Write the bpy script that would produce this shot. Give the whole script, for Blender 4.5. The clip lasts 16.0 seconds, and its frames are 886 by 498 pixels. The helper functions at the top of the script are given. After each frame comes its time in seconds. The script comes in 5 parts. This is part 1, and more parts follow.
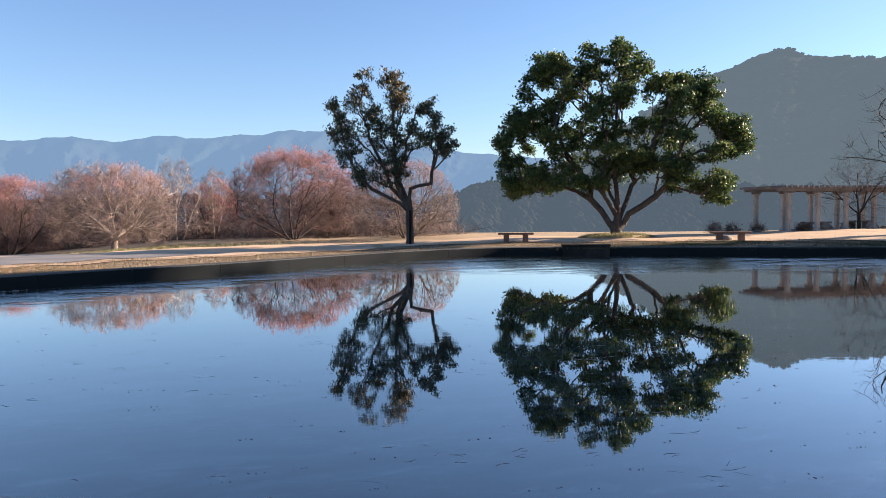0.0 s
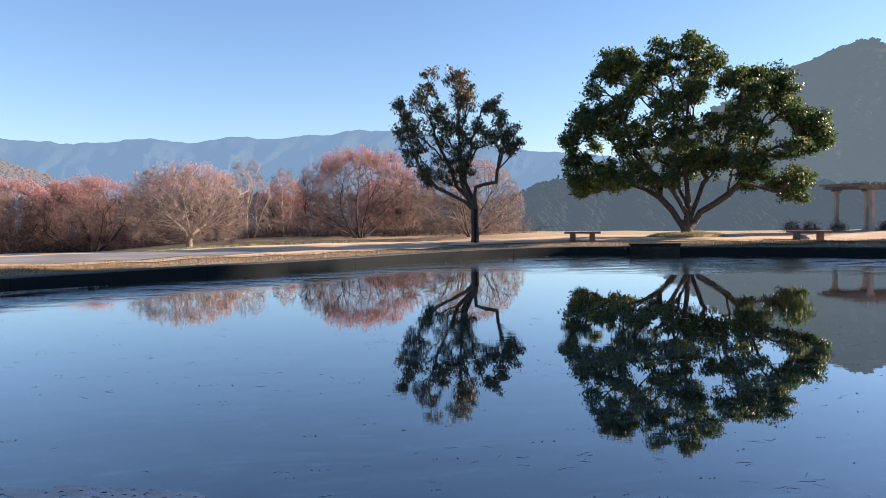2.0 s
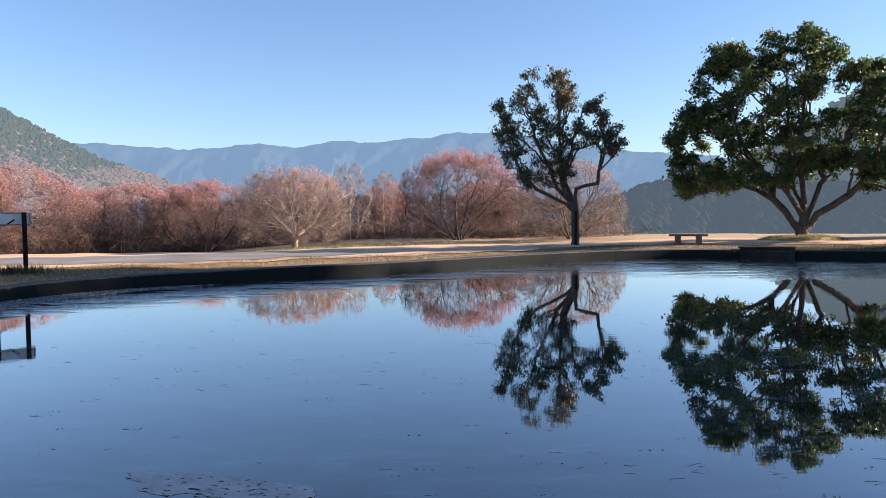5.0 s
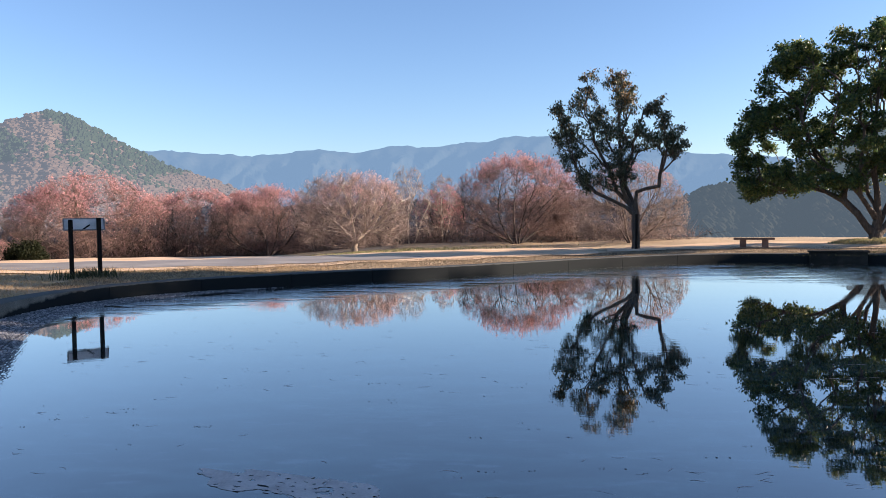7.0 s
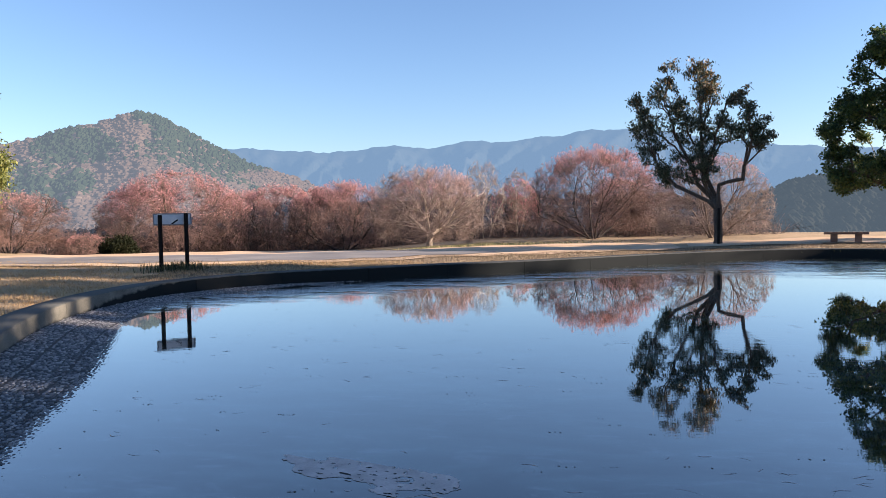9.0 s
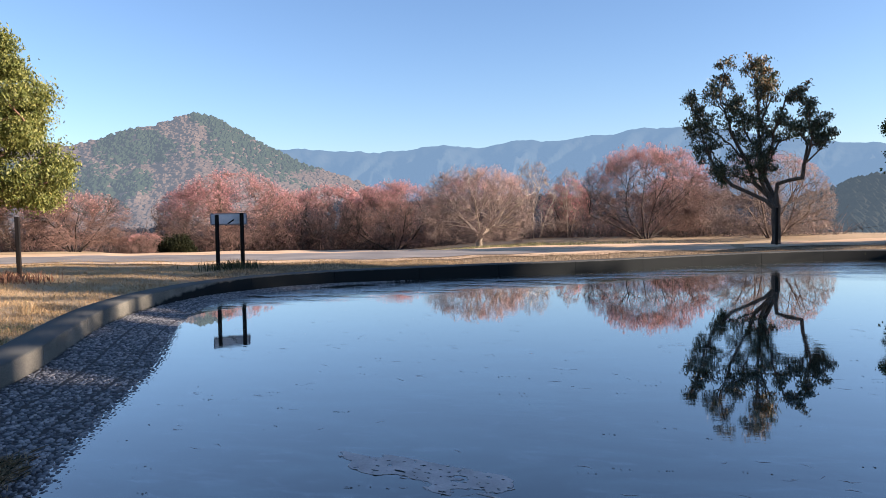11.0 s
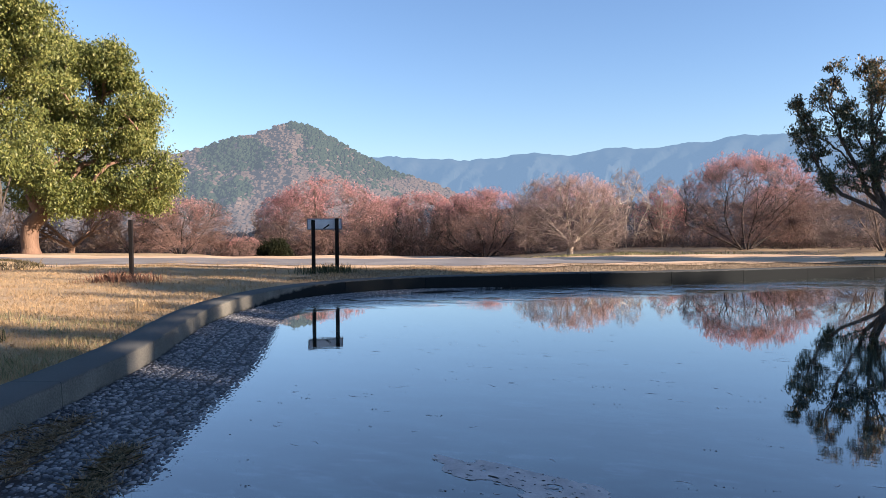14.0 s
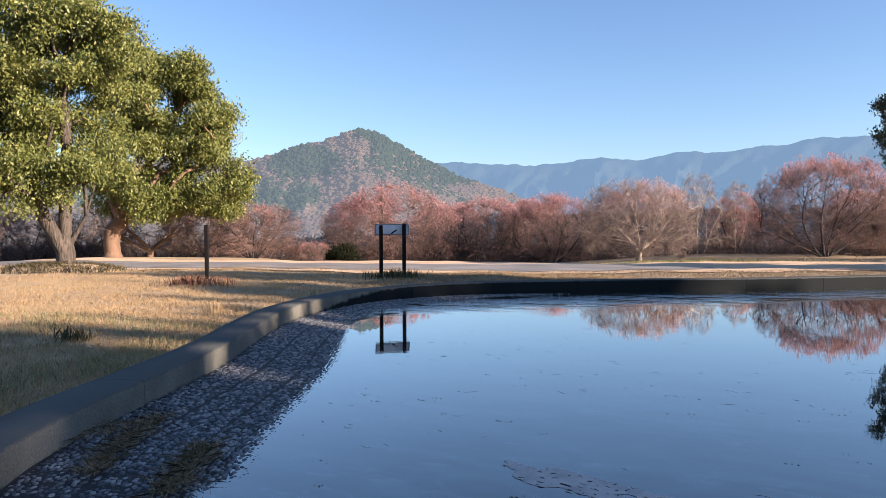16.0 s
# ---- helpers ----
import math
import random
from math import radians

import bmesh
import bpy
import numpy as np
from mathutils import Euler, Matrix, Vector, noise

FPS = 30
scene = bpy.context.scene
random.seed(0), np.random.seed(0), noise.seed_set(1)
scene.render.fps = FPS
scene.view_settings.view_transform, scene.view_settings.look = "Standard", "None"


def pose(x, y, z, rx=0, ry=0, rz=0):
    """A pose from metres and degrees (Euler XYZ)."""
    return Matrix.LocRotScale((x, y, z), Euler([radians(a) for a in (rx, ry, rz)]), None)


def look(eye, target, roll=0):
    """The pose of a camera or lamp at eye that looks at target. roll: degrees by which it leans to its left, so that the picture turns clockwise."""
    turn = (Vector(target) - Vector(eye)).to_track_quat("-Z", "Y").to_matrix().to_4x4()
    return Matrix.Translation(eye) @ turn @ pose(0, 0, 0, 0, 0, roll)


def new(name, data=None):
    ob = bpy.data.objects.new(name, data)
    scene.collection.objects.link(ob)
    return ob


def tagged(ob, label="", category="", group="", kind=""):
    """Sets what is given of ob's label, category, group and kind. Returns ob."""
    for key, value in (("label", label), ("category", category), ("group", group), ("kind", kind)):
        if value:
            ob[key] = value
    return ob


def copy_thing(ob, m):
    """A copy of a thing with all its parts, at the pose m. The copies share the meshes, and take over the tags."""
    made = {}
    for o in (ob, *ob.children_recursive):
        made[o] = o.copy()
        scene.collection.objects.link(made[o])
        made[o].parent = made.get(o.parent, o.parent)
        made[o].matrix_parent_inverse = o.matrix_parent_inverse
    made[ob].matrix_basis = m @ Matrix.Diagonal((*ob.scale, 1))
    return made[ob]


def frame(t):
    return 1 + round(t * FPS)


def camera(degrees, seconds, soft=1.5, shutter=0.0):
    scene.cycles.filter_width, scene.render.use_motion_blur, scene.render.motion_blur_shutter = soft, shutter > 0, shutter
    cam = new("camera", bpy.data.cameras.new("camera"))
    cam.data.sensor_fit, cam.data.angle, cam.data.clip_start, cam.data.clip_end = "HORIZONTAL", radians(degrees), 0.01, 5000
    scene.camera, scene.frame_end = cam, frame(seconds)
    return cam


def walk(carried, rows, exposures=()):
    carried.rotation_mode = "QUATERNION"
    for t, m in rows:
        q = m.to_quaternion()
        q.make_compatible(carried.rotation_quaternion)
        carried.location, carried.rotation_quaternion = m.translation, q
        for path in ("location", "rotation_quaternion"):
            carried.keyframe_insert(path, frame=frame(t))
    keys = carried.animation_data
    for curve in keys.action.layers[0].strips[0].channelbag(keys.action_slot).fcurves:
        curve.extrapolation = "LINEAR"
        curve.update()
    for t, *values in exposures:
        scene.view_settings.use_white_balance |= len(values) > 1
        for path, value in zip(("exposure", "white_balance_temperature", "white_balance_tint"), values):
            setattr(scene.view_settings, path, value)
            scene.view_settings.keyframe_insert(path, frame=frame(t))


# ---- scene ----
# ---- camera and walk ----
cam = camera(61.6, 16.0, soft=0.6)
PATH = [
    (0, (0.097, -0.019, 1.609), -13.46, -2.96, -0.47),
    (0.5, (0.083, -0.011, 1.608), -12.23, -2.96, -0.35),
    (1, (0.114, -0.010, 1.607), -10.71, -2.99, -0.43),
    (1.5, (0.085, 0.021, 1.612), -9.59, -2.95, -0.44),
    (2, (0.125, 0.040, 1.609), -8.42, -3.02, -0.53),
    (2.5, (0.124, 0.034, 1.614), -6.76, -3.13, -0.62),
    (3, (0.117, 0.036, 1.614), -4.98, -3.12, -0.55),
    (3.5, (0.104, 0.056, 1.610), -3.69, -3.01, -0.65),
    (4, (0.089, 0.073, 1.602), -2.83, -2.89, -0.72),
    (6.5, (0.058, 0.023, 1.611), 2.49, -2.64, -0.57),
    (7, (0.041, 0.017, 1.603), 3.55, -2.43, -0.78),
    (7.5, (0.021, 0.035, 1.600), 4.66, -2.35, -0.74),
    (8, (0.015, 0.020, 1.593), 5.83, -2.46, -0.82),
    (8.5, (-0.001, 0.018, 1.587), 7.62, -2.62, -0.90),
    (9, (-0.005, 0.028, 1.581), 9.25, -2.72, -0.95),
    (11.5, (-0.040, -0.032, 1.594), 14.14, -2.59, -0.94),
    (12, (-0.042, -0.037, 1.586), 15.48, -2.50, -0.91),
    (12.5, (-0.057, -0.036, 1.584), 16.66, -2.48, -0.71),
    (13, (-0.067, -0.039, 1.582), 17.74, -2.27, -0.52),
    (13.5, (-0.082, -0.043, 1.585), 18.76, -2.12, -0.37),
    (14, (-0.094, -0.039, 1.576), 19.88, -2.04, -0.34),
    (14.5, (-0.106, -0.049, 1.580), 20.99, -2.00, -0.13),
    (15, (-0.122, -0.051, 1.576), 22.16, -1.91, -0.08),
    (15.5, (-0.132, -0.069, 1.572), 23.57, -1.72, -0.10),
    (16, (-0.138, -0.063, 1.572), 24.88, -1.59, -0.25),
]
walk(cam, [(t, pose(*eye, 90 + pitch, 0, yaw) @ pose(0, 0, 0, 0, 0, roll)) for t, eye, yaw, pitch, roll in PATH],
     exposures=[(0.0, 1.7, 6450, 18), (16.0, 1.7, 6450, 18)])

# ---- world and sun ----
SUN_AZ, SUN_EL = 88.0, 18.0          # clockwise from +y, and above the horizon
world = bpy.data.worlds.new("sky")
scene.world = world
world.use_nodes = True
wn = world.node_tree.nodes
sky = wn.new("ShaderNodeTexSky")
sky.sky_type, sky.sun_disc = "NISHITA", False
sky.sun_elevation, sky.sun_rotation = radians(SUN_EL), radians(SUN_AZ)
sky.air_density, sky.dust_density, sky.ozone_density = 1.0, 0.35, 4.0
wn["Background"].inputs[1].default_value = 0.067
world.node_tree.links.new(sky.outputs[0], wn["Background"].inputs[0])
sun = new("sun", bpy.data.lights.new("sun", "SUN"))
sun.data.energy, sun.data.angle, sun.data.color = 5.0, radians(0.6), (1.0, 0.82, 0.64)
to_sun = Vector((math.sin(radians(SUN_AZ)) * math.cos(radians(SUN_EL)), math.cos(radians(SUN_AZ)) * math.cos(radians(SUN_EL)), math.sin(radians(SUN_EL))))
sun.matrix_world = look(to_sun * 50, (0, 0, 0))

# ---- materials ----


def material(name, colours, scale=4.0, fine=40.0, rough=0.7, bump=0.3, metal=0.0, fine_mix=0.35, random_mix=0.0, specular=0.5, through_light=0.0, island=False, bump_scale=None, stretch=None):
    """Two scales of noise over a ramp of colours, relief from the finer one, and shade by piece where asked."""
    m = bpy.data.materials.new(name)
    m.use_nodes = True
    nt = m.node_tree
    b = nt.nodes["Principled BSDF"]
    b.inputs["Roughness"].default_value = rough
    b.inputs["Metallic"].default_value = metal
    b.inputs["Specular IOR Level"].default_value = specular
    coord = nt.nodes.new("ShaderNodeTexCoord")
    place = coord.outputs["Object"]
    if stretch:
        mp = nt.nodes.new("ShaderNodeMapping")
        mp.inputs["Scale"].default_value = stretch
        nt.links.new(place, mp.inputs["Vector"])
        place = mp.outputs[0]
    big = nt.nodes.new("ShaderNodeTexNoise")
    big.inputs["Scale"].default_value, big.inputs["Detail"].default_value = scale, 6
    small = nt.nodes.new("ShaderNodeTexNoise")
    small.inputs["Scale"].default_value, small.inputs["Detail"].default_value = fine, 4
    nt.links.new(place, big.inputs["Vector"])
    nt.links.new(place, small.inputs["Vector"])
    mix = nt.nodes.new("ShaderNodeMix")
    mix.data_type = "FLOAT"
    mix.inputs[0].default_value = fine_mix
    nt.links.new(big.outputs["Fac"], mix.inputs[2])
    nt.links.new(small.outputs["Fac"], mix.inputs[3])
    fac = mix.outputs[0]
    if random_mix:
        if island:
            geo = nt.nodes.new("ShaderNodeNewGeometry")
            chance = geo.outputs["Random Per Island"]
        else:
            info = nt.nodes.new("ShaderNodeObjectInfo")
            chance = info.outputs["Random"]
        mix2 = nt.nodes.new("ShaderNodeMix")
        mix2.data_type = "FLOAT"
        mix2.inputs[0].default_value = random_mix
        nt.links.new(fac, mix2.inputs[2])
        nt.links.new(chance, mix2.inputs[3])
        fac = mix2.outputs[0]
    ramp = nt.nodes.new("ShaderNodeValToRGB")
    els = ramp.color_ramp.elements
    spread = 0.30 if not random_mix else 0.30 - 0.25 * random_mix
    for i, c in enumerate(colours):
        pos = spread + (1 - 2 * spread) * i / max(1, len(colours) - 1)
        e = els[i] if i < 2 else els.new(pos)
        e.position = pos
        e.color = (*c, 1)
    nt.links.new(fac, ramp.inputs[0])
    nt.links.new(ramp.outputs[0], b.inputs["Base Color"])
    if bump:
        bm_ = nt.nodes.new("ShaderNodeBump")
        bm_.inputs["Strength"].default_value = bump
        bm_.inputs["Distance"].default_value = bump_scale or 0.02
        nt.links.new(small.outputs["Fac"], bm_.inputs["Height"])
        nt.links.new(bm_.outputs[0], b.inputs["Normal"])
    if through_light:
        tl = nt.nodes.new("ShaderNodeBsdfTranslucent")
        nt.links.new(ramp.outputs[0], tl.inputs[0])
        ms = nt.nodes.new("ShaderNodeMixShader")
        ms.inputs[0].default_value = through_light
        nt.links.new(b.outputs[0], ms.inputs[1])
        nt.links.new(tl.outputs[0], ms.inputs[2])
        nt.links.new(ms.outputs[0], nt.nodes["Material Output"].inputs[0])
    return m


GRASS_DRY = material("dry_grass_ground", [(0.16, 0.12, 0.07), (0.31, 0.225, 0.125), (0.42, 0.31, 0.18), (0.18, 0.17, 0.085)], 0.35, 9.0, 0.95, 0.8, fine_mix=0.5, bump_scale=0.05)
BLADE = material("grass_blades", [(0.19, 0.13, 0.07), (0.37, 0.255, 0.14), (0.50, 0.365, 0.21), (0.20, 0.19, 0.09)], 0.5, 3.0, 0.85, 0, specular=0.2, random_mix=0.4, island=True, through_light=0.3)
# duller BLADE: far-shore shade put into the colour; also serves brown weeds
BLADE_DULL = material("grey_brown_grass_blades", [(0.075, 0.062, 0.046), (0.14, 0.115, 0.085), (0.23, 0.185, 0.135), (0.10, 0.10, 0.06)], 0.5, 3.0, 0.85, 0, specular=0.2, random_mix=0.5, island=True, through_light=0.25)
BLADE_MOSS = material("pale_green_grass_blades", [(0.14, 0.15, 0.075), (0.26, 0.25, 0.13), (0.40, 0.34, 0.20)], 0.5, 3.0, 0.85, 0, specular=0.2, random_mix=0.5, island=True, through_light=0.3)
BLADE_GREEN = material("green_weed_blades", [(0.022, 0.030, 0.012), (0.05, 0.058, 0.022), (0.11, 0.10, 0.045)], 0.6, 3.0, 0.7, 0, random_mix=0.5, island=True, through_light=0.3)
WEED_DARK = material("dark_brown_green_weeds", [(0.03, 0.028, 0.015), (0.07, 0.06, 0.03), (0.14, 0.115, 0.06)], 0.8, 3.0, 0.8, 0, specular=0.2, random_mix=0.5, island=True, through_light=0.2)
BLADE_RED = material("red_brown_weed_blades", [(0.11, 0.045, 0.03), (0.21, 0.092, 0.055), (0.29, 0.165, 0.10)], 0.6, 3.0, 0.8, 0, random_mix=0.5, island=True, through_light=0.2)


def stained_and_shaded(m, top, soft, colour, far_shade=0.0):
    """A dark tide mark of algae below the height top, lifted up the far kerb as painted shade."""
    nt = m.node_tree
    b = nt.nodes["Principled BSDF"]
    ramp = b.inputs["Base Color"].links[0].from_socket
    coord = nt.nodes.new("ShaderNodeTexCoord")
    sep = nt.nodes.new("ShaderNodeSeparateXYZ")
    nt.links.new(coord.outputs["Object"], sep.inputs[0])
    ragged = nt.nodes.new("ShaderNodeTexNoise")
    ragged.inputs["Scale"].default_value, ragged.inputs["Detail"].default_value = 5.0, 5
    nt.links.new(coord.outputs["Object"], ragged.inputs["Vector"])
    add = nt.nodes.new("ShaderNodeMath")
    add.operation = "MULTIPLY_ADD"
    nt.links.new(ragged.outputs["Fac"], add.inputs[0])
    add.inputs[1].default_value = 0.16
    nt.links.new(sep.outputs["Z"], add.inputs[2])
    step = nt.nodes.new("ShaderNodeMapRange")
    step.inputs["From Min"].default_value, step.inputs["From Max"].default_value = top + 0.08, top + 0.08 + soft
    shade_climb = nt.nodes.new("ShaderNodeMapRange")
    shade_climb.inputs["From Min"].default_value, shade_climb.inputs["From Max"].default_value = 13.0, 19.0
    shade_climb.inputs["To Min"].default_value, shade_climb.inputs["To Max"].default_value = 0.0, far_shade
    nt.links.new(sep.outputs["Y"], shade_climb.inputs["Value"])
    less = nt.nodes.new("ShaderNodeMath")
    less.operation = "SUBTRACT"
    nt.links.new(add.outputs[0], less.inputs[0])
    nt.links.new(shade_climb.outputs[0], less.inputs[1])
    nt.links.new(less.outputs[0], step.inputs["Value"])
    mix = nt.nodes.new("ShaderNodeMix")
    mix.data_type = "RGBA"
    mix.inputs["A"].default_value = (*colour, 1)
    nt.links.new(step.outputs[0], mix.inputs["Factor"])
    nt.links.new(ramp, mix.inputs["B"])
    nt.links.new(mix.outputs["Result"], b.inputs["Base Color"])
    return m


def mossy_top(m, level, soft, colour):
    """Dark moss and lichen that cover the flat top of the kerb."""
    nt = m.node_tree
    b = nt.nodes["Principled BSDF"]
    under = b.inputs["Base Color"].links[0].from_socket
    coord = nt.nodes.new("ShaderNodeTexCoord")
    sep = nt.nodes.new("ShaderNodeSeparateXYZ")
    nt.links.new(coord.outputs["Object"], sep.inputs[0])
    patchy = nt.nodes.new("ShaderNodeTexNoise")
    patchy.inputs["Scale"].default_value, patchy.inputs["Detail"].default_value = 9.0, 8
    nt.links.new(coord.outputs["Object"], patchy.inputs["Vector"])
    add = nt.nodes.new("ShaderNodeMath")
    add.operation = "MULTIPLY_ADD"
    add.inputs[1].default_value = 0.05
    nt.links.new(patchy.outputs["Fac"], add.inputs[0])
    nt.links.new(sep.outputs["Z"], add.inputs[2])
    step = nt.nodes.new("ShaderNodeMapRange")
    step.inputs["From Min"].default_value, step.inputs["From Max"].default_value = level + 0.025, level + 0.025 + soft
    step.inputs["To Max"].default_value = 0.85
    nt.links.new(add.outputs[0], step.inputs["Value"])
    mix = nt.nodes.new("ShaderNodeMix")
    mix.data_type = "RGBA"
    mix.inputs["B"].default_value = (*colour, 1)
    nt.links.new(step.outputs[0], mix.inputs["Factor"])
    nt.links.new(under, mix.inputs["A"])
    nt.links.new(mix.outputs["Result"], b.inputs["Base Color"])
    return m


# algae at the foot; the 0.44 lift paints the far face dark for shade
KERB = mossy_top(stained_and_shaded(material("stained_shaded_kerb_concrete", [(0.07, 0.07, 0.059), (0.145, 0.142, 0.118), (0.235, 0.222, 0.185)], 1.6, 55.0, 0.9, 0.7, fine_mix=0.5, bump_scale=0.008, specular=0.08), -0.235, 0.07, (0.012, 0.015, 0.016), 0.44), 0.045, 0.02, (0.095, 0.102, 0.098))
KERB_DARK = material("dark_concrete", [(0.012, 0.012, 0.012), (0.025, 0.024, 0.022), (0.05, 0.047, 0.04)], 1.6, 55.0, 0.85, 0.5, bump_scale=0.006, specular=0.1)
APRON = material("dark_mortar", [(0.012, 0.013, 0.014), (0.035, 0.034, 0.033)], 2.0, 60.0, 0.8, 0.6, bump_scale=0.008)
PEBBLE = material("grey_pebble", [(0.026, 0.030, 0.036), (0.075, 0.083, 0.093), (0.16, 0.17, 0.18), (0.36, 0.355, 0.345)], 6.0, 60.0, 0.50, 0.2, specular=0.45, random_mix=0.65, bump_scale=0.003)
PEBBLE_ISL = material("grey_pebbles_joined", [(0.026, 0.030, 0.036), (0.075, 0.083, 0.093), (0.16, 0.17, 0.18), (0.36, 0.355, 0.345)], 6.0, 60.0, 0.50, 0.2, specular=0.45, random_mix=0.65, island=True, bump_scale=0.003)
ASPHALT = material("worn_asphalt", [(0.15, 0.15, 0.15), (0.21, 0.208, 0.205), (0.29, 0.28, 0.265)], 0.5, 60.0, 0.95, 0.2, fine_mix=0.3, bump_scale=0.01, specular=0.05)
SAND = material("pale_sandy_verge", [(0.42, 0.30, 0.19), (0.58, 0.43, 0.29), (0.66, 0.51, 0.36)], 0.6, 20.0, 0.95, 0.3, bump_scale=0.02, specular=0.05)
BARK_GREY = material("grey_brown_bark", [(0.022, 0.018, 0.015), (0.065, 0.052, 0.042), (0.125, 0.10, 0.08)], 2.0, 16.0, 0.9, 1.0, fine_mix=0.55, bump_scale=0.06, stretch=(1, 1, 0.25))
BARK_RED = material("red_brown_bark", [(0.08, 0.045, 0.028), (0.15, 0.09, 0.058), (0.21, 0.135, 0.09)], 2.0, 22.0, 0.9, 0.8, bump_scale=0.03, stretch=(1, 1, 0.25))
BARK_DARK = material("dark_plum_bark", [(0.012, 0.010, 0.009), (0.030, 0.023, 0.020), (0.062, 0.048, 0.041)], 2.5, 25.0, 0.9, 0.6, bump_scale=0.02)
BARK_PALE = material("pale_cherry_bark", [(0.18, 0.14, 0.11), (0.36, 0.30, 0.235), (0.52, 0.46, 0.38)], 2.5, 25.0, 0.85, 0.5, bump_scale=0.02)
TWIG_PINK = material("reddish_twigs", [(0.058, 0.035, 0.030), (0.14, 0.085, 0.070), (0.26, 0.165, 0.138)], 0.6, 6.0, 0.8, 0, random_mix=0.4, island=True)
TWIG_TAN = material("tan_twigs", [(0.10, 0.072, 0.062), (0.21, 0.155, 0.13), (0.34, 0.26, 0.22)], 0.6, 6.0, 0.8, 0, random_mix=0.4, island=True)
BARK_BROWN = material("brown_plum_bark", [(0.05, 0.038, 0.03), (0.12, 0.088, 0.07), (0.20, 0.155, 0.125)], 2.5, 25.0, 0.9, 0.6, bump_scale=0.02)
BUD_DEEP = material("deep_pink_plum_blossom", [(0.56, 0.13, 0.17), (0.70, 0.22, 0.26), (0.80, 0.38, 0.40)], 0.5, 5.0, 0.7, 0, random_mix=0.5, island=True, through_light=0.35)
BUD_PINK = material("pink_plum_blossom", [(0.46, 0.18, 0.185), (0.58, 0.285, 0.285), (0.70, 0.45, 0.43)], 0.5, 5.0, 0.7, 0, random_mix=0.5, island=True, through_light=0.35)
BUD_TAN = material("pale_pinkish_buds", [(0.46, 0.27, 0.26), (0.60, 0.40, 0.38), (0.72, 0.54, 0.51)], 0.5, 5.0, 0.7, 0, random_mix=0.5, island=True, through_light=0.35)
LEAF_DARK = material("glossy_dark_leaves", [(0.014, 0.040, 0.020), (0.030, 0.070, 0.026), (0.085, 0.13, 0.034), (0.22, 0.23, 0.07)], 0.45, 3.0, 0.45, 0, specular=0.4, random_mix=0.45, island=True, through_light=0.4, fine_mix=0.3)
LEAF_OLIVE = material("olive_green_leaves", [(0.050, 0.074, 0.022), (0.125, 0.155, 0.042), (0.215, 0.235, 0.064), (0.33, 0.315, 0.11)], 0.5, 3.0, 0.5, 0, specular=0.4, random_mix=0.45, island=True, through_light=0.38, fine_mix=0.3)
LEAF_LOQUAT = material("bluish_green_leaves", [(0.014, 0.032, 0.022), (0.030, 0.054, 0.034), (0.065, 0.082, 0.045), (0.13, 0.115, 0.055)], 0.35, 3.0, 0.45, 0, specular=0.45, random_mix=0.4, island=True, through_light=0.2, fine_mix=0.25)
LEAF_BRONZE = material("bronze_young_leaves", [(0.07, 0.05, 0.02), (0.16, 0.10, 0.04), (0.28, 0.17, 0.065)], 0.35, 3.0, 0.5, 0, specular=0.4, random_mix=0.4, island=True, through_light=0.3)
LEAF_BUSH = material("dark_bush_leaves", [(0.006, 0.010, 0.005), (0.014, 0.019, 0.008), (0.024, 0.024, 0.011)], 1.0, 4.0, 0.7, 0, specular=0.1, random_mix=0.5, island=True, through_light=0.15)
WOOD_DARK = material("dark_stained_timber", [(0.004, 0.004, 0.004), (0.009, 0.008, 0.008), (0.018, 0.015, 0.013)], 3.0, 40.0, 0.75, 0.4, stretch=(6, 6, 0.5), bump_scale=0.004, specular=0.12)
WOOD_RED = material("red_brown_bench_timber", [(0.10, 0.045, 0.028), (0.17, 0.08, 0.05), (0.22, 0.12, 0.08)], 3.0, 40.0, 0.7, 0.3, bump_scale=0.004)
WOOD_GREY = material("weathered_grey_timber", [(0.09, 0.08, 0.075), (0.18, 0.16, 0.15), (0.28, 0.25, 0.23)], 1.5, 30.0, 0.85, 0.4, bump_scale=0.006)
FRAME_GREY = material("grey_metal_frame", [(0.10, 0.105, 0.115), (0.15, 0.155, 0.165), (0.20, 0.205, 0.21)], 3.0, 40.0, 0.5, 0.1, metal=0.3, bump_scale=0.002)
COLUMN = material("pale_stone_column", [(0.22, 0.20, 0.19), (0.36, 0.33, 0.31), (0.46, 0.42, 0.38)], 1.0, 40.0, 0.8, 0.3, bump_scale=0.006)
BOARD_WHITE = material("faded_white_board", [(0.40, 0.41, 0.42), (0.55, 0.55, 0.55), (0.64, 0.63, 0.61)], 3.0, 40.0, 0.5, 0.1, bump_scale=0.002)
STONE = material("rough_grey_stone", [(0.10, 0.095, 0.09), (0.22, 0.20, 0.18), (0.32, 0.29, 0.25)], 2.0, 30.0, 0.85, 0.6, bump_scale=0.02)
SHRUB_DRY = material("dry_brown_shrub", [(0.07, 0.045, 0.035), (0.14, 0.09, 0.07), (0.22, 0.15, 0.12)], 0.6, 5.0, 0.8, 0, random_mix=0.5, island=True, through_light=0.2)
SCUM = material("pale_floating_scum", [(0.34, 0.29, 0.265), (0.47, 0.41, 0.375), (0.61, 0.54, 0.50)], 6.0, 50.0, 0.6, 0.8, bump_scale=0.006)
DEBRIS = material("dead_leaf_flakes", [(0.03, 0.03, 0.03), (0.14, 0.13, 0.12), (0.38, 0.38, 0.38)], 3.0, 30.0, 0.8, 0.2, bump_scale=0.003, random_mix=0.6, island=True)


